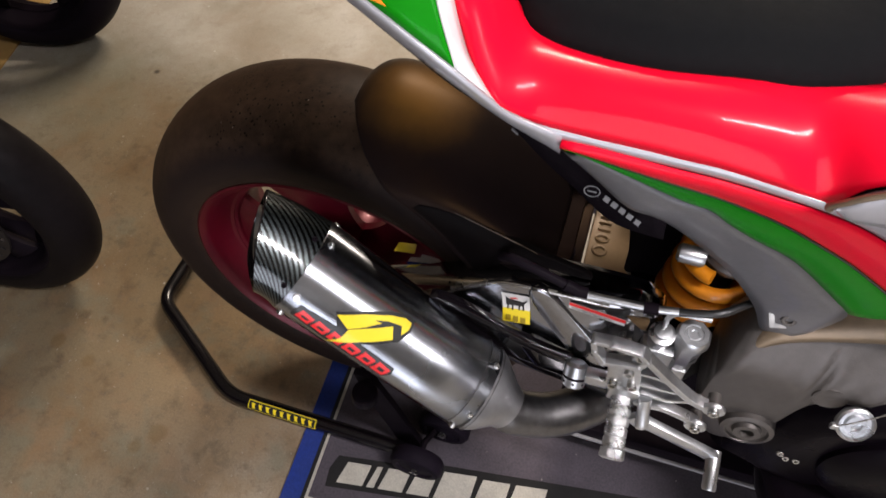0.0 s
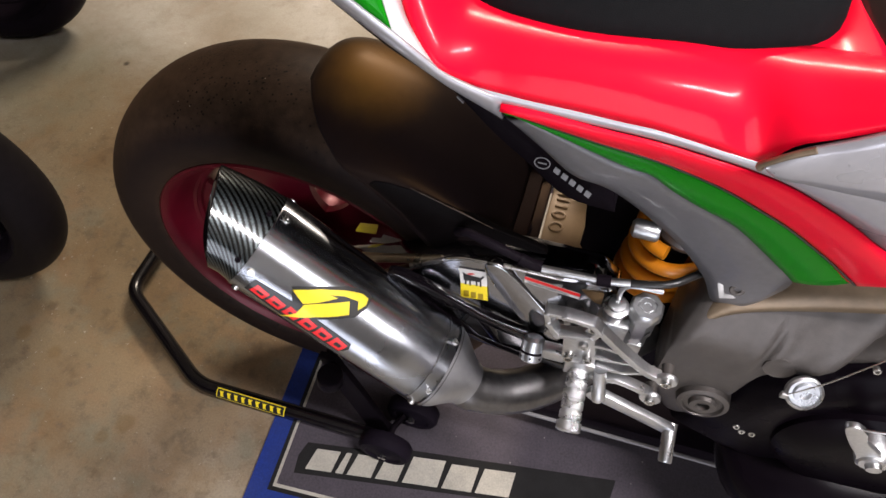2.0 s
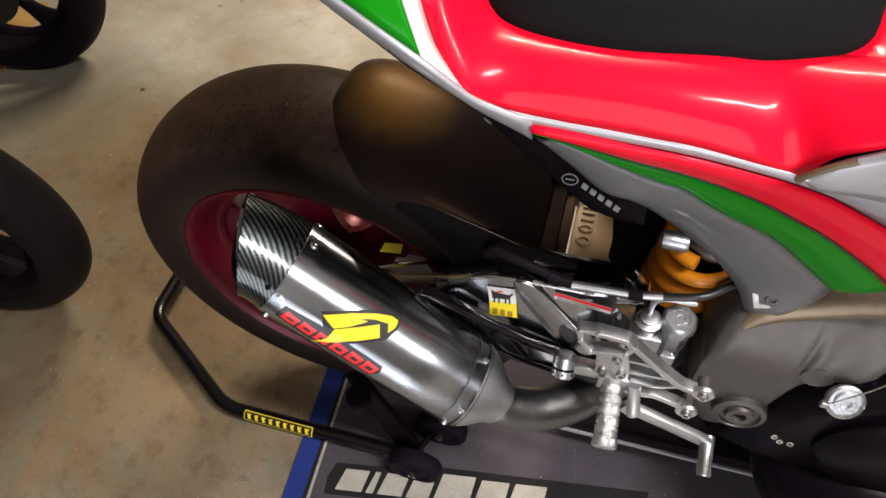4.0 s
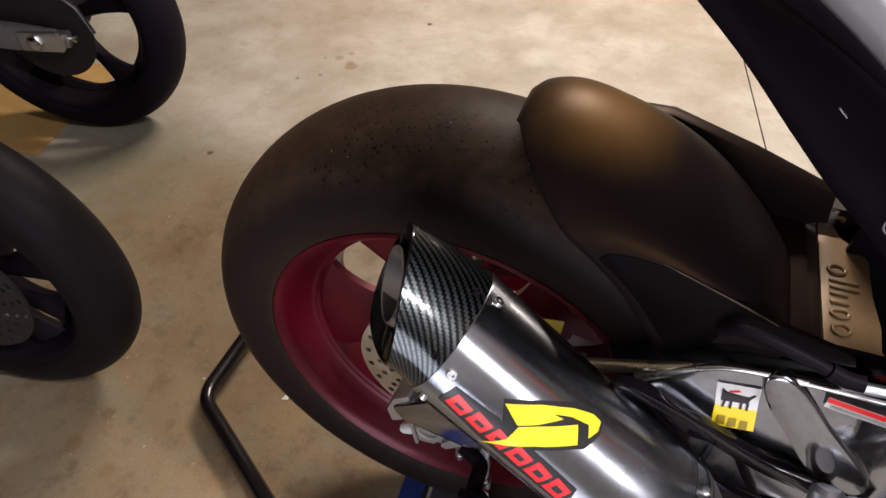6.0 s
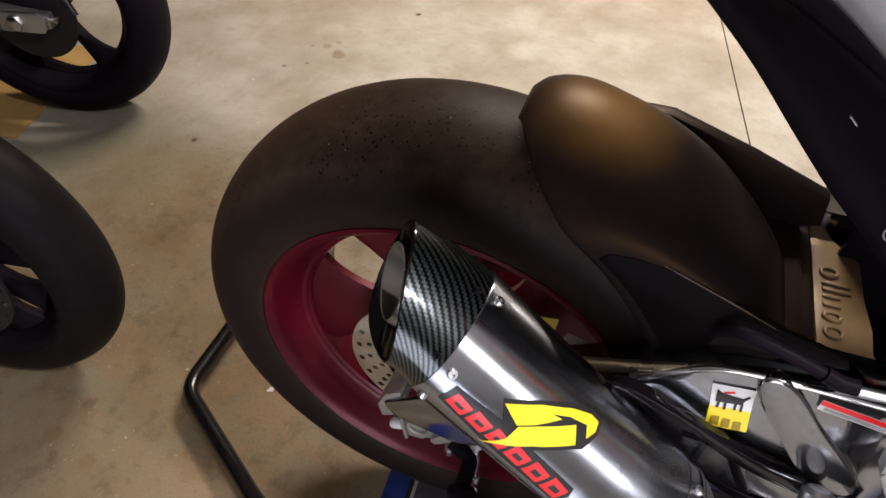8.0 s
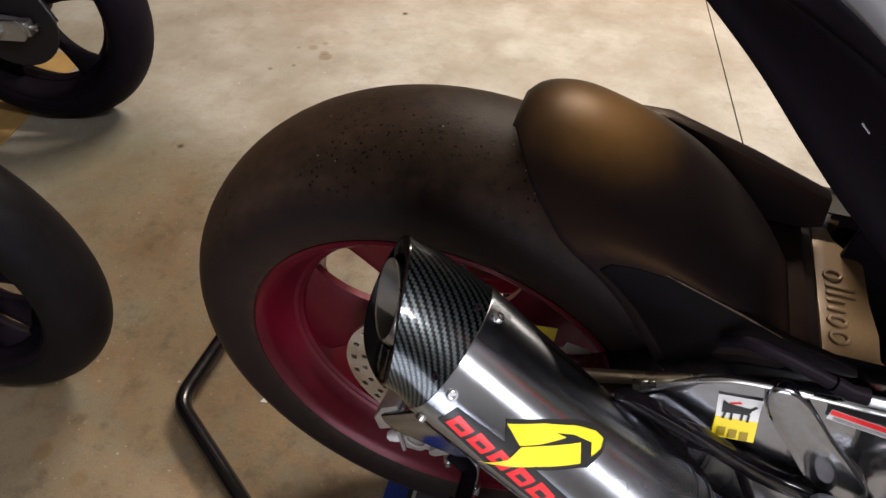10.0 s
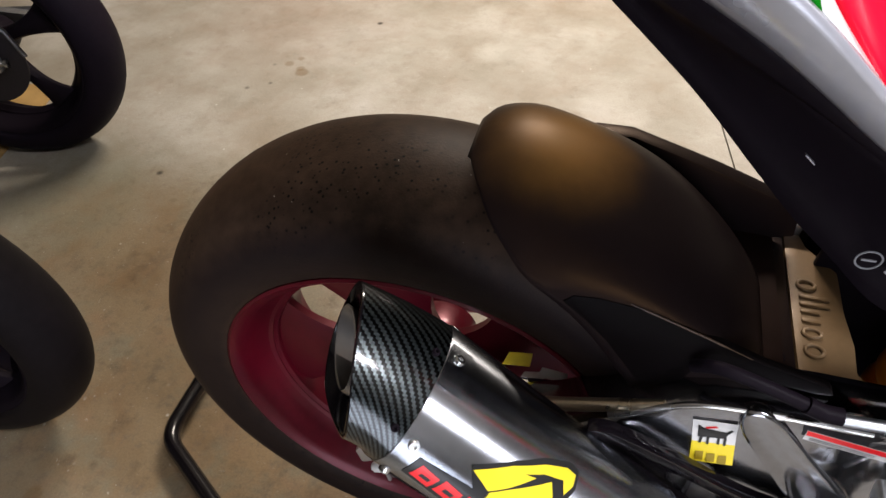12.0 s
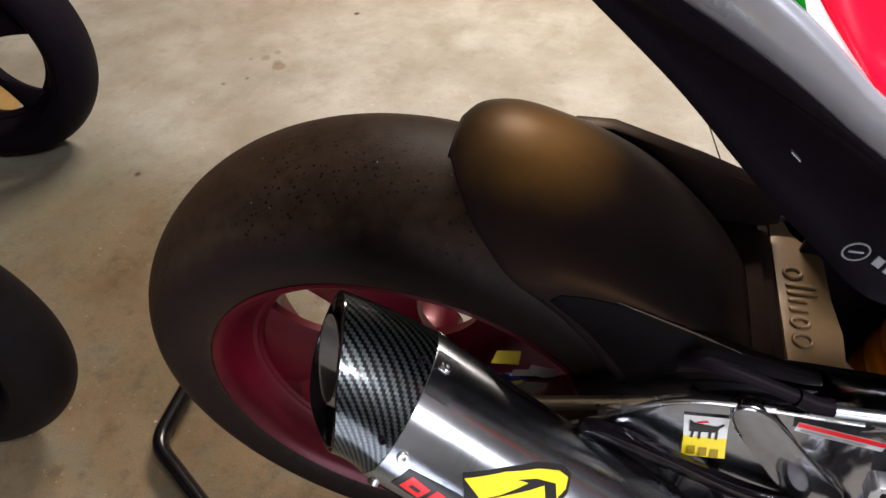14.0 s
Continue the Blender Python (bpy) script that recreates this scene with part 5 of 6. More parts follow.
STRIPE_TOP = [(0.280, -0.188, 0.936), (0.296, -0.186, 0.929), (0.335, -0.184, 0.924), (0.368, -0.183, 0.922), (0.403, -0.183, 0.920), (0.429, -0.183, 0.919), (0.474, -0.182, 0.911), (0.505, -0.180, 0.904), (0.540, -0.180, 0.901), (0.60, -0.176, 0.899), (0.75, -0.160, 0.880)]
RED_LOW = [(0.312, -0.182, 0.911), (0.344, -0.177, 0.900), (0.390, -0.172, 0.887), (0.439, -0.167, 0.875), (0.490, -0.161, 0.855), (0.531, -0.155, 0.831), (0.565, -0.149, 0.808), (0.617, -0.138, 0.764), (0.650, -0.132, 0.734)]
GREEN_LOW = [(0.328, -0.177, 0.898), (0.352, -0.173, 0.886), (0.375, -0.170, 0.875), (0.393, -0.168, 0.867), (0.419, -0.165, 0.856), (0.438, -0.163, 0.851), (0.457, -0.160, 0.836), (0.485, -0.153, 0.815), (0.517, -0.145, 0.794), (0.539, -0.140, 0.775), (0.573, -0.132, 0.740), (0.608, -0.124, 0.703)]
GREEN_TOP = [(0.02, -0.105, 1.130), (0.10, -0.135, 1.098), (0.16, -0.157, 1.064), (0.206, -0.167, 1.036)]
SEAT_EDGE = [(0.256, -0.085, 0.968), (0.262, -0.105, 0.962), (0.283, -0.121, 0.957), (0.323, -0.130, 0.956), (0.370, -0.132, 0.956), (0.430, -0.124, 0.956), (0.466, -0.121, 0.956), (0.505, -0.111, 0.957), (0.527, -0.094, 0.958), (0.533, -0.072, 0.960), (0.534, -0.045, 0.962)]
side = ([*EDGE[7:]], [*GREEN_LOW, (0.596, -0.118, 0.650)], (0, -0.004, 0))
cowl = part("tail_cowl", band(*side), GREY, bike, "red, green and silver painted tail cowl", smooth=70)
shell(cowl, 0.003)
shell(part("far_side_panel", mirrored(band(*side)), GREY, cowl, smooth=70), 0.003)
HEM = [tuple(a + (b - a) * f for a, b in zip(p, q)) for p, q, f in zip(EDGE[:8], RIDGE + CORNER, (0.38, 0.38, 0.38, 0.38, 0.38, 0.33, 0.22, 0.08))]
both("edge_trim", band(HEM, RIDGE + CORNER, (0, -0.004, -0.002)), SILVER, cowl, "silver lower edge")
both("edge_hem", band(EDGE[:8], HEM, (0, -0.001, -0.001), k=4), BLACK, cowl, "black plastic hem under the silver edge")
both("green_panel", band(RIDGE, GREEN_TOP, (0, -0.004, 0)), GREEN, cowl, "glossy green panel")
both("white_stripe", band([RIDGE[-1], (0.2195, -0.1825, 1.006), GREEN_TOP[-1]], [CORNER[0], (0.242, -0.184, 0.972), (0.231, -0.172, 0.986), (0.224, -0.166, 1.004), (0.217, -0.160, 1.028)], (0, -0.001, 0), k=4), WHITE, cowl)
red_low = [(0.217, -0.160, 1.028), (0.224, -0.166, 1.004), (0.231, -0.172, 0.986), (0.242, -0.184, 0.972), *CORNER[:2], *STRIPE_TOP[1:8], (0.520, -0.184, 0.930), (0.543, -0.187, 0.947), (0.590, -0.190, 0.980)]
red_top = [(0.228, -0.125, 1.040), (0.246, -0.112, 0.995), *SEAT_EDGE[1:8], (0.526, -0.112, 0.960), (0.560, -0.122, 0.968)]
both("red_panel", band(red_low, red_top, (0, -0.010, 0.014), 60, 14), RED, cowl, "glossy red seat unit")
both("silver_stripe", band(STRIPE_LOW, STRIPE_TOP, (0, -0.002, 0), k=4), SILVER, cowl)
both("red_stripe", band([*RED_LOW, (0.675, -0.132, 0.745), (0.72, -0.130, 0.757)], STRIPE_LOW, (0, -0.005, 0.003)), RED, cowl)
both("dark_line", band([(x, y - 0.0045, z + 0.001) for x, y, z in RED_LOW], [(x, y - 0.0060, z + 0.0042) for x, y, z in RED_LOW], (0, 0, 0), k=3), surface("dark_grey_pinstripe", (0.045, 0.040, 0.036), 0.4), cowl, thick=0.001)
both("green_stripe", band(GREEN_LOW, RED_LOW, (0, -0.006, 0.003)), GREEN, cowl)
UNDER = [(0.02, -0.080, 1.030), (0.10, -0.085, 0.972), (0.156, -0.088, 0.922), (0.212, -0.088, 0.872), (0.255, -0.088, 0.826), (0.293, -0.088, 0.786), (0.324, -0.086, 0.757), (0.371, -0.086, 0.716), (0.425, -0.086, 0.707)]
both("under_tail", band(UNDER, [(x, y + 0.006, z) for x, y, z in EDGE[:11]], (0, 0.022, 0)), BLACK, cowl, "black plastic undertail")
part("under_panel", band(UNDER, [(x, -y, z) for x, y, z in UNDER], (0, 0, 0.02)), BLACK, cowl)
part("tail_top", band(GREEN_TOP, [(x, -y, z) for x, y, z in GREEN_TOP], (0, 0, 0.035), k=13), RED, cowl)
part("hump_pad", band([(0.228, -0.125, 1.040), (0.246, -0.110, 0.995), (0.256, -0.085, 0.968)], [(0.228, 0.125, 1.040), (0.246, 0.110, 0.995), (0.256, 0.085, 0.968)], (-0.01, 0, 0.01), k=9), FOAM, cowl)
part("hump_bridge", band([(0.217, -0.160, 1.028), (0.228, -0.125, 1.040)], [(0.217, 0.160, 1.028), (0.228, 0.125, 1.040)], (0, 0, 0.035), k=13), RED, cowl)
def on_panel(s, t):
    """On the green panel: s forwards, t up, a hair proud of it."""
    q = np.array(even(spline(RIDGE, 8), 60)), np.array(even(spline(GREEN_TOP, 8), 60))
    i = min(59.0, max(0.0, (s - 0.02) / 0.216 * 59))
    p, r = ([np.interp(i, range(60), k[:, c]) for c in range(3)] for k in q)
    f = min(1.0, max(0.0, t))
    return (p[0] + (r[0] - p[0]) * f, p[1] + (r[1] - p[1]) * f - 0.004 * 4 * f * (1 - f) - 0.0008, p[2] + (r[2] - p[2]) * f)


MARKORANGE = surface("orange_vinyl", (0.90, 0.30, 0.01), 0.4, 0.0, 0.2, 0.04, 40)
part("sponsor_oval", patch([(0.136, 0.03), (0.150, 0.02), (0.172, 0.03), (0.190, 0.13), (0.180, 0.20), (0.160, 0.24), (0.142, 0.14)], on_panel, 6), MARKORANGE, cowl, "orange and red oval mark")
part("sponsor_oval", patch([(0.166, 0.07), (0.176, 0.07), (0.182, 0.13), (0.174, 0.16), (0.166, 0.13)], lambda s, t: tuple(Vector(on_panel(s, t)) + Vector((0, -0.0006, 0))), 4), REDVINYL, cowl)
part("sponsor_oval", patch([(0.148, 0.08), (0.156, 0.06), (0.160, 0.12), (0.154, 0.15)], lambda s, t: tuple(Vector(on_panel(s, t)) + Vector((0, -0.0006, 0))), 4), GREEN, cowl)
for s0, t0 in ((0.118, 0.20), (0.138, 0.33)):
    part("sponsor_mark", patch([(s0, t0), (s0 + 0.012, t0 - 0.03), (s0 + 0.024, t0 + 0.06), (s0 + 0.010, t0 + 0.12)], on_panel, 4), BLACKVINYL, cowl)
# pale sliver that paints a glint on the undertail
part("glint_strip", plate([(0.265, 0.8757), (0.2656, 0.8763), (0.2715, 0.8708), (0.2711, 0.8702)], -0.1440, -0.1415, 0.0003), surface("painted_glint", (0.35, 0.34, 0.36), 0.5), cowl)
# foam pad
edge = even(spline(SEAT_EDGE, 8), 40)
rows = []
for x, y, z in edge:
    half = abs(y)
    rows.append([(x, -half * c, z - 0.012 + 0.034 * (1 - abs(c) ** 7)) for c in np.linspace(1, -1, 25)])
seat = part("seat_pad", grid(rows), FOAM, bike, "black foam race seat pad", smooth=70)
shell(seat, 0.01)
# tank and side blade ahead of the seat
tank = part("fuel_tank", grid(spline_rows([oval_at(0.550, 0, 0.945, 0.085, 0.025), oval_at(0.575, 0, 0.960, 0.12, 0.05), oval_at(0.64, 0, 0.975, 0.145, 0.10), oval_at(0.75, 0, 0.985, 0.165, 0.12), oval_at(0.90, 0, 0.98, 0.16, 0.12)], 5), wrap_cols=True, cap=True), surface("dark_tank_paint", (0.060, 0.050, 0.046), 0.3, 0.2, 0.2, 0.15, 20), bike, "dark grey fuel tank")
both("seat_nose", band([(0.505, -0.111, 0.956), (0.527, -0.094, 0.957), (0.533, -0.072, 0.959), (0.534, -0.045, 0.961), (0.535, 0.0, 0.962)], [(0.575, -0.150, 0.968), (0.562, -0.105, 0.968), (0.552, -0.072, 0.969), (0.546, -0.045, 0.970), (0.544, 0.0, 0.971)], (0, 0.0, 0.001), 24, 8), RED, cowl, "glossy red front of the seat unit")
both("side_blade", band([(0.507, -0.188, 0.908), (0.518, -0.190, 0.902), (0.539, -0.190, 0.902), (0.570, -0.190, 0.901), (0.592, -0.189, 0.900), (0.70, -0.178, 0.885)], [(0.507, -0.188, 0.913), (0.517, -0.191, 0.928), (0.540, -0.193, 0.945), (0.561, -0.195, 0.961), (0.60, -0.194, 0.988), (0.70, -0.184, 1.03)], (0, -0.003, 0)), SILVER, cowl, "satin silver side blade", 0.006)
part("blade_nose", tube(spline([(0.5055, -0.186, 0.905), (0.5035, -0.187, 0.909), (0.509, -0.190, 0.918), (0.518, -0.192, 0.9285), (0.530, -0.193, 0.938)], 5), 0.0026, 12), TAN_EDGE, cowl, "worn brown nose of the blade")
part("blade_hole", turned((0.5145, -0.1905, 0.9115), (0, -1, 0.2), [(0.0035, 0.0), (0.0030, 0.0012), (0.0005, 0.0013)], 14), BLACK, cowl)
socket_bolt(cowl, (0.567, -0.119, 0.665), (0, -1, 0.3), 0.008, CAST)
# white colour gives the recess's upward face its shine
part("panel_tab", plate([(0.556, 0.640), (0.588, 0.653), (0.588, 0.662), (0.559, 0.650), (0.552, 0.668), (0.546, 0.667)], -0.1200, -0.110, 0.002), WHITE, cowl, "white edge painted as the shine in the bolt recess")
DIM = surface("faded_white_print", (0.30, 0.30, 0.31), 0.6, 0.0, 0.0, 0.1, 60)
for k in range(5):
    x0, z0 = 0.354 + 0.0088 * k, 0.7605 - 0.0062 * k
    part("sponsor_mark", plate([(x0, z0), (x0 + 0.0058, z0 - 0.0040), (x0 + 0.0075, z0 + 0.0035), (x0 + 0.0017, z0 + 0.0075)], -0.0990, -0.0982, 0), DIM, cowl, smooth=0)
ring = [(0.342 + 0.0078 * math.cos(a), -0.0985, 0.769 + 0.0078 * math.sin(a)) for a in np.linspace(0, 2 * math.pi, 25)]
part("sponsor_ring", tube(ring, 0.0007, 6), DIM, cowl)
part("sponsor_mark", box(0.3375, 0.3465, -0.0990, -0.0982, 0.7682, 0.7698, 0), DIM, cowl, smooth=0)

# ---- paddock stand ----
stand = thing("paddock_stand", "black tubular steel rear paddock stand with small wheels", "paddock stand")


def bend(points, r=0.05, n=7):
    """A line of straight runs with rounded corners."""
    p = [np.array(q, float) for q in points]
    out = [p[0]]
    for a, b, c in zip(p, p[1:], p[2:]):
        d0, d1 = (a - b) / np.linalg.norm(a - b), (c - b) / np.linalg.norm(c - b)
        for t in np.linspace(0, 1, n):
            out.append((1 - t) ** 2 * (b + d0 * r) + 2 * t * (1 - t) * b + t * t * (b + d1 * r))
    return [*out, p[-1]]


part("frame_tube", tube(bend([(0.13, -0.185, 0.036), (-0.255, -0.186, 0.034), (-0.505, -0.030, 0.032), (-0.505, 0.175, 0.032), (-0.255, 0.255, 0.034), (0.13, 0.255, 0.036)], 0.035), 0.0142, 20), GLOSSBLACK, stand, "gloss black bent steel tube")
for y, s in ((-0.165, 1), (0.235, -1)):
    part("upright", plate([(0.100, 0.030), (0.150, 0.030), (0.105, 0.200), (0.075, 0.300), (0.045, 0.300), (0.060, 0.200)], y - 0.006, y + 0.006, 0.002), BLACK, stand)
    part("cup", turned((0.072, y - 0.030 * s, 0.272), (0.12, 0, 1), [(0.010, 0.0), (0.020, 0.001), (0.021, 0.004), (0.021, 0.024), (0.020, 0.028), (0.017, 0.030), (0.004, 0.030)], 26), BLACK, stand, "black plastic support cup")
    part("hook", tube(bend([(0.06, y, 0.285), (0.06, y + 0.05 * s, 0.29), (0.03, y + 0.06 * s, 0.30)], 0.01), 0.010, 14), BLACK, stand)
    for x, dy in ((0.150, -0.040), (0.178, 0.040)):
        wheel = part("wheel", turned((x, y + dy * s - 0.016, 0.051), (0, 1, 0), [(0.012, 0.001), (0.018, 0.004), (0.032, 0.004), (0.036, 0.0), (0.045, 0.001), (0.050, 0.007), (0.050, 0.025), (0.045, 0.031), (0.036, 0.032), (0.012, 0.028)], 36), RUBBER, stand, "small black wheel")
        part("hub_bolt", turned((x, y + dy * s - 0.016, 0.051), (0, -1, 0), [(0.008, 0), (0.008, 0.006), (0.005, 0.007)], 6), STEEL, wheel)
    part("wheel_axle", tube([(0.150, y - 0.06, 0.051), (0.152, y, 0.051), (0.178, y + 0.06, 0.051)], 0.006, 10), BLACK, stand)


def on_tube(s, t):
    """On the tube's upper front: s along it, t round it."""
    a = math.pi / 2 + t / 0.0142
    return (-0.205 + s, -0.186 + 0.0150 * math.cos(a), 0.0345 + 0.0150 * math.sin(a))


label = part("label_plate", patch([(0.0, 0.0), (0.145, 0.0), (0.145, 0.021), (0.0, 0.021)], on_tube, 8), YELLOW, stand, "yellow maker's label with black marks")
part("label_field", patch([(0.002, 0.002), (0.143, 0.002), (0.143, 0.019), (0.002, 0.019)], lambda s, t: tuple(Vector(on_tube(s, t)) + Vector((0, -0.0003, 0.0006))), 8), BLACKVINYL, label)
for k in range(9):
    s0 = 0.006 + k * 0.0152
    part("label_mark", patch([(s0 + 0.001, 0.005), (s0 + 0.0105, 0.005), (s0 + 0.0085, 0.0085), (s0 + 0.0105, 0.0155), (s0 + 0.004, 0.0155), (s0 + 0.003, 0.010)], lambda s, t: tuple(Vector(on_tube(s, t)) + Vector((0, -0.0006, 0.0012))), 4), YELLOW, label)

# ---- mat under the bike ----
mat = thing("floor_mat", "grey pile floor mat with blue border lying on concrete", "floor mat", pose(-0.030, -0.314, 0.0, 0, 0, 3.2))
part("border", slab([(-0.052, -0.055), (1.55, -0.055), (1.55, 0.56), (-0.052, 0.56)], 0.0, 0.005), MATBLUE, mat, "blue woven border")
part("dark_line", slab([(-0.014, -0.014), (1.51, -0.014), (1.51, 0.52), (-0.014, 0.52)], 0.005, 0.0057), MATBLACK, mat)
part("white_line", slab([(-0.006, -0.006), (1.50, -0.006), (1.50, 0.512), (-0.006, 0.512)], 0.0057, 0.0065), MATWHITE, mat)
part("field", slab([(0, 0), (1.494, 0), (1.494, 0.506), (0, 0.506)], 0.0065, 0.0078), MATGREY, mat, "grey pile field")
def slanted(points):
    """Marks run at a slight angle across the mat."""
    c, k = math.cos(radians(5.5)), math.sin(radians(5.5))
    return [(0.030 + (x - 0.030) * c - (y - 0.030) * k, 0.030 + (x - 0.030) * k + (y - 0.030) * c) for x, y in points]


part("mark_backing", slab(slanted([(0.024, 0.026), (0.60, 0.030), (0.62, 0.094), (0.225, 0.098), (0.218, 0.088), (0.036, 0.086), (0.024, 0.060)]), 0.0078, 0.0086), MATBLACK, mat)
for x0, w, h in ((0.043, 0.050, 0.040), (0.101, 0.014, 0.040), (0.123, 0.046, 0.040), (0.177, 0.042, 0.040), (0.228, 0.066, 0.050), (0.302, 0.055, 0.046), (0.364, 0.062, 0.046)):
    part("pale_mark", slab(slanted([(x0, 0.036), (x0 + w, 0.036), (x0 + w + 0.010, 0.036 + h), (x0 + 0.014, 0.036 + h)]), 0.0086, 0.0094), MATWHITE, mat, "off-white block shape")


# ---- the two other motorcycles ----
def dark_wheel(parent, R, half, spokes, first, rubber):
    rim = wheel_rim(parent, (R - 0.075) / 0.2325, spokes, first, BLACK, half * 0.85, "wheel", 0.022)
    part("tyre", lathe(tyre_profile(R, half, R - 0.055, R - 0.076, half * 0.86), 96), rubber, rim, "black road tyre")
    return rim


other = thing("parked_motorcycle", "dark parked motorcycle, its front wheel with twin discs", "motorcycle", pose(-0.875, -0.052, 0, 0, 0, 7.5))
SCRUBBED = surface("scrubbed_road_rubber", (0.0060, 0.0046, 0.0052), 0.55, 0.0, 0.0, 0.4, 20, 0.16, 420, 0.08, spec=0.08)
b = SCRUBBED.node_tree.nodes["Principled BSDF"]
b.inputs["Sheen Weight"].default_value, b.inputs["Sheen Roughness"].default_value, b.inputs["Sheen Tint"].default_value = 0.012, 0.40, (0.46, 0.34, 0.20, 1)
front = dark_wheel(other, 0.300, 0.058, 10, 12, SCRUBBED)
front.matrix_local = pose(0, 0, 0.300)
drilled_disc(front, 0.098, 0.155, -0.062, 0.005, surface("dull_disc", (0.022, 0.018, 0.018), 0.5, 0.4), True)
part("disc_carrier", lathe([(0.03, -0.056), (0.10, -0.060), (0.10, -0.056), (0.03, -0.050)], 40), BLACK, front)
for s in (-1, 1):
    part("fork_leg", tube([(0.0, s * 0.095, 0.285), (-0.06, s * 0.095, 0.44), (-0.22, s * 0.095, 0.86)], [0.026, 0.027, 0.028], 20), BLACK, other)
    part("axle_clamp", turned((0.0, s * 0.075, 0.30), (0, s, 0), [(0.030, 0), (0.030, 0.030), (0.020, 0.034), (0.014, 0.034), (0.012, 0.026)], 20), CAST, other)
part("caliper", plate([(-0.17, 0.28), (-0.10, 0.26), (-0.085, 0.34), (-0.10, 0.40), (-0.17, 0.39)], -0.11, -0.055, 0.006), CAST, other)
for z in (0.31, 0.345):
    socket_bolt(other, (-0.115, -0.111, z), (0, -1, 0.3), 0.011, MILLED)
rows = []
for i in range(14):
    a = radians(64 + i * 7.2)
    rows.append([((0.318 - 0.03 * abs(c) ** 3) * math.cos(a), c * 0.072, 0.30 + (0.318 - 0.03 * abs(c) ** 3) * math.sin(a)) for c in np.linspace(-1, 1, 13)])
fender = shell(part("front_fender", grid(rows), BLACK, other, "black front fender with white panel"), 0.003)
rows = [[((0.3205 - 0.03 * abs(c) ** 3) * math.cos(radians(a)), c * 0.072, 0.30 + (0.3205 - 0.03 * abs(c) ** 3) * math.sin(radians(a))) for c in np.linspace(-0.8, 0.8, 9)] for a in np.linspace(71.5, 112, 12)]
shell(part("white_panel", grid(rows), WHITE, fender), 0.001)
rows = [[((0.3208 - 0.03 * abs(c) ** 3) * math.cos(radians(a)), c * 0.072, 0.30 + (0.3208 - 0.03 * abs(c) ** 3) * math.sin(radians(a))) for c in np.linspace(-0.85, 0.85, 9)] for a in np.linspace(69.5, 71.5, 3)]
shell(part("yellow_line", grid(rows), YELLOW, fender), 0.001)
part("body", grid(spline_rows([oval_at(-0.30, 0, 0.62, 0.10, 0.14), oval_at(-0.55, 0, 0.60, 0.17, 0.24), oval_at(-1.1, 0, 0.60, 0.17, 0.26), oval_at(-1.5, 0, 0.75, 0.10, 0.12)], 5), wrap_cols=True, cap=True), GLOSSBLACK, other)

SILVERARM = surface("dull_silver_paint", (0.25, 0.25, 0.26), 0.38, 0.6, 0.1, 0.15, 30)
second = thing("parked_motorcycle", "dark parked motorcycle, its rear wheel and silver swingarm showing", "motorcycle", pose(-1.350, 0.708, 0, 0, 0, 13.2))
rear = dark_wheel(second, 0.315, 0.070, 5, 20, RUBBER)
rear.matrix_local = pose(0, 0, 0.315)
part("sprocket", lathe([(0.02, -0.084), (0.122, -0.082), (0.122, -0.077), (0.02, -0.077)], 60), surface("oily_sprocket", (0.030, 0.026, 0.030), 0.45, 0.5, 0.0, 0.4, 60), rear, "dark oily sprocket")
chain = part("chain", tube([(-0.55, -0.080, 0.425), (-0.2, -0.080, 0.424), (0.0, -0.080, 0.423), (0.060, -0.080, 0.420), (0.105, -0.080, 0.380), (0.126, -0.080, 0.315)], 0.006, 8), DARKPIPE, second, "oily drive chain")
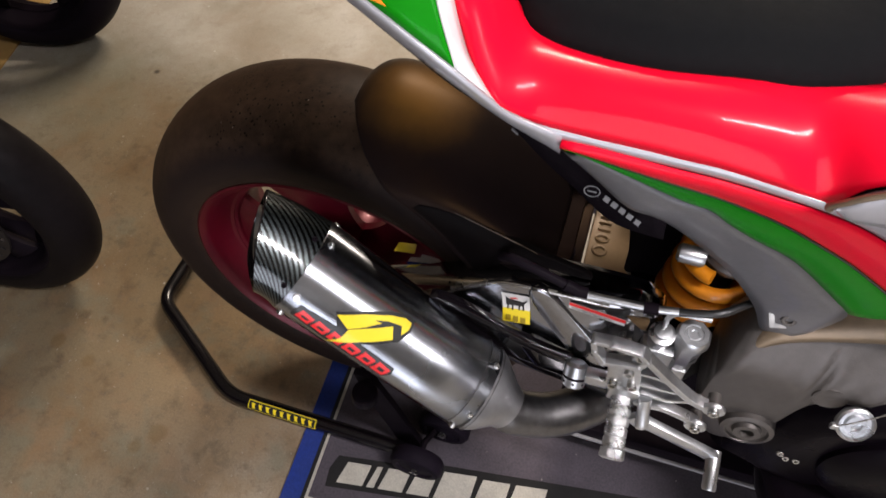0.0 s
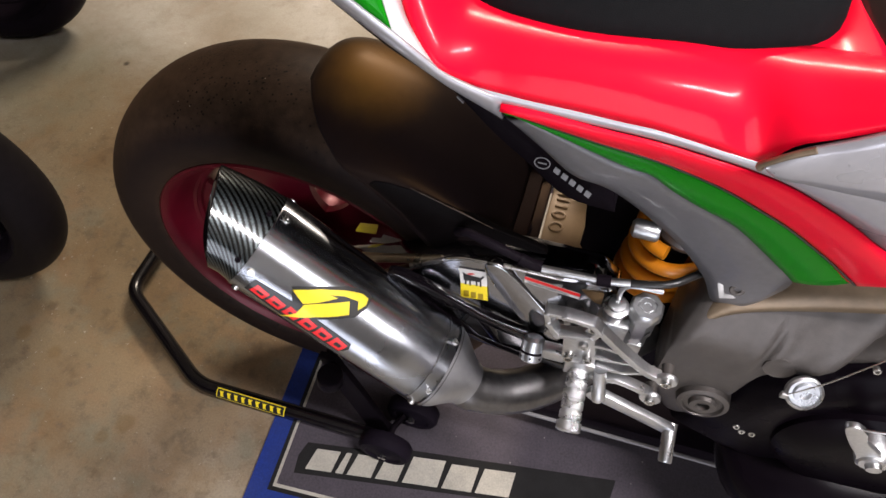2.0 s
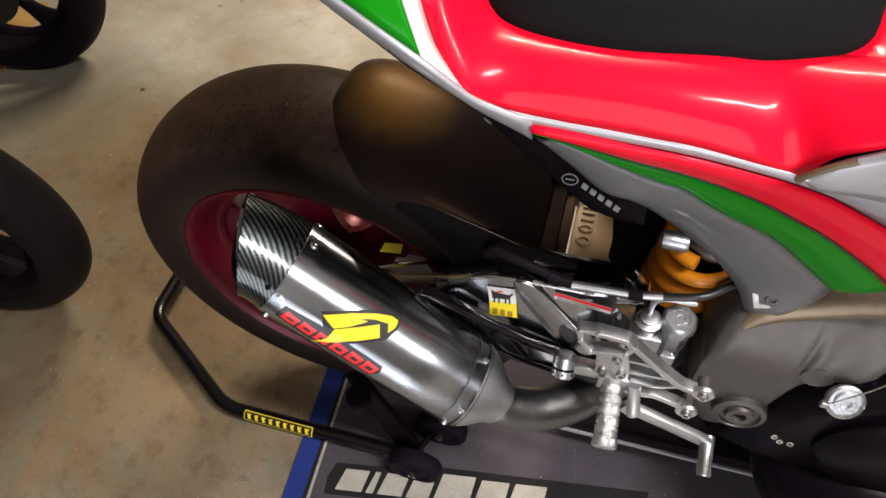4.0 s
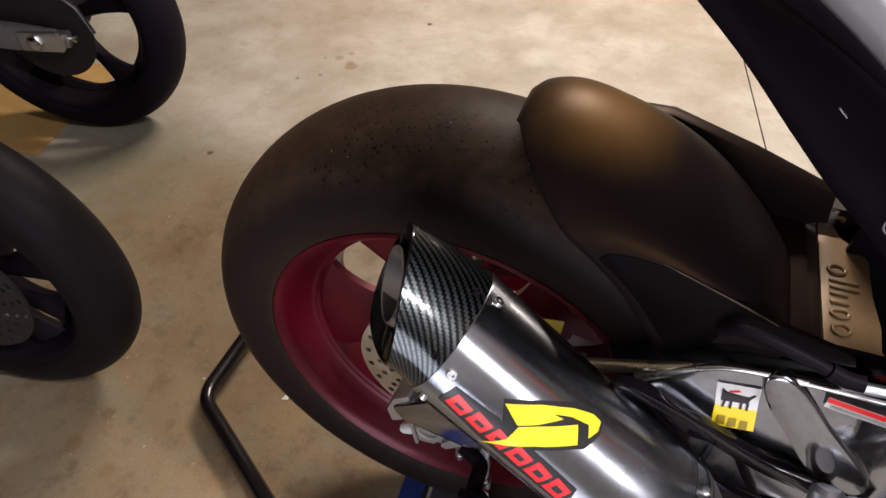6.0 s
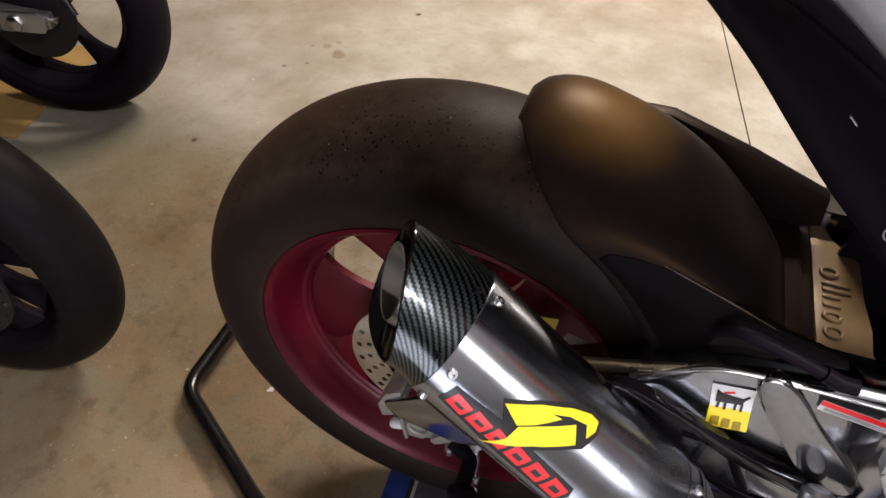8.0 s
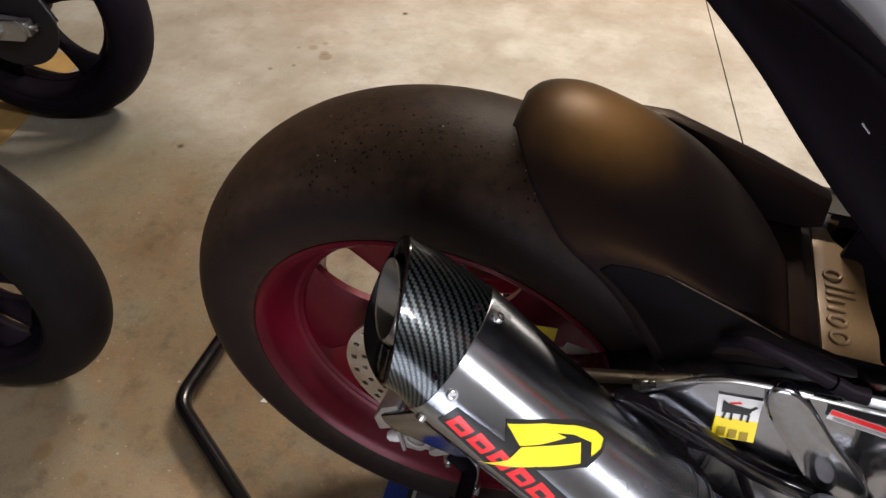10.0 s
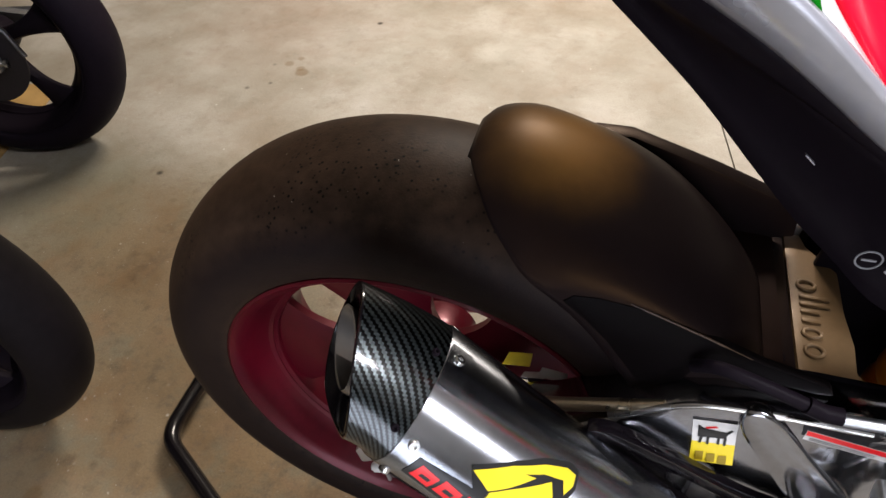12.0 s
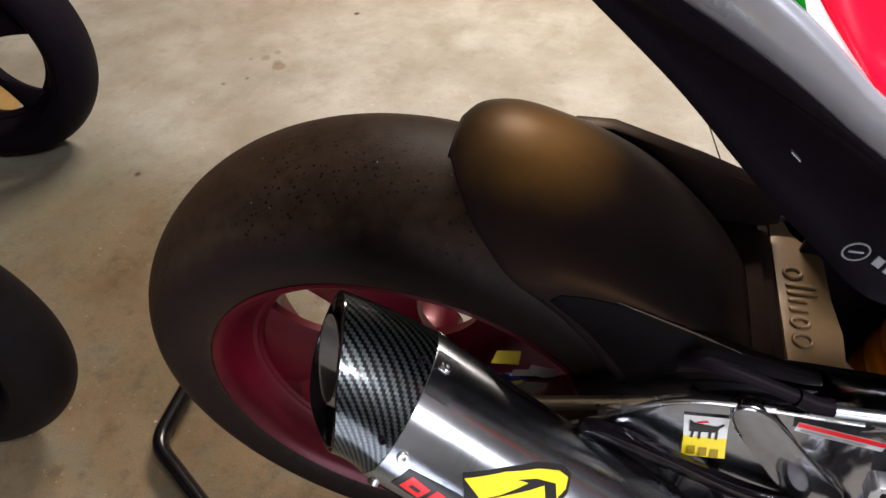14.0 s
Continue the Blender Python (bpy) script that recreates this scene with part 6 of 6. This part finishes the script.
for s in (-1, 1):
    swing = part("swingarm", plate([(0.045, 0.295), (0.050, 0.335), (-0.06, 0.350), (-0.50, 0.385), (-0.50, 0.315), (-0.06, 0.285)], s * 0.112 - 0.014, s * 0.112 + 0.014, 0.006), SILVERARM, second, "silver box-section swingarm")
    part("adjuster", plate([(-0.045, 0.290), (0.062, 0.288), (0.074, 0.300), (0.074, 0.330), (0.062, 0.342), (-0.045, 0.340)], s * 0.130 - 0.004, s * 0.130 + 0.004, 0.003), MILLED, swing, "bright chain adjuster plate")
    part("adjuster_block", box(0.020, 0.080, s * 0.112 - 0.013, s * 0.112 + 0.013, 0.296, 0.334, 0.005), MILLED, swing)
    part("adjuster_screw", turned((0.078, s * 0.112, 0.315), (1, 0, 0), [(0.006, 0), (0.006, 0.014), (0.010, 0.015), (0.010, 0.022), (0.005, 0.023)], 12), STEEL, swing)
    part("axle_nut", turned((0.0, s * 0.133, 0.315), (0, s, 0), [(0.020, 0), (0.020, 0.012), (0.012, 0.016)], 6), STEEL, swing)
part("shock", tube([(-0.18, -0.10, 0.40), (-0.28, -0.09, 0.66)], 0.028, 16), BLACK, second)
part("exhaust_can", tube([(-0.75, -0.17, 0.30), (-0.40, -0.18, 0.36), (-0.22, -0.19, 0.40)], 0.045, 24), surface("dark_can", (0.05, 0.035, 0.035), 0.5, 0.3), second)
part("body", grid(spline_rows([oval_at(0.10, 0, 0.80, 0.07, 0.05), oval_at(-0.30, 0, 0.74, 0.13, 0.12), oval_at(-0.80, 0, 0.62, 0.17, 0.25), oval_at(-1.30, 0, 0.66, 0.16, 0.22)], 5), wrap_cols=True, cap=True), GLOSSBLACK, second)
tagged(part("cardboard_sheet", slab([(-2.10, 0.35), (-1.42, 0.50), (-1.52, 0.98), (-2.20, 0.85)], 0.0, 0.004, 0.001), CARDBOARD), "brown cardboard sheet lying on the concrete under a motorcycle", "cardboard")

chip = part("paint_chip", slab([(-0.380, 0.030), (-0.368, 0.033), (-0.370, 0.042), (-0.377, 0.041)], 0.0, 0.0012), WHITEVINYL)
tagged(chip, "small white flake of paint lying on the concrete", "debris")
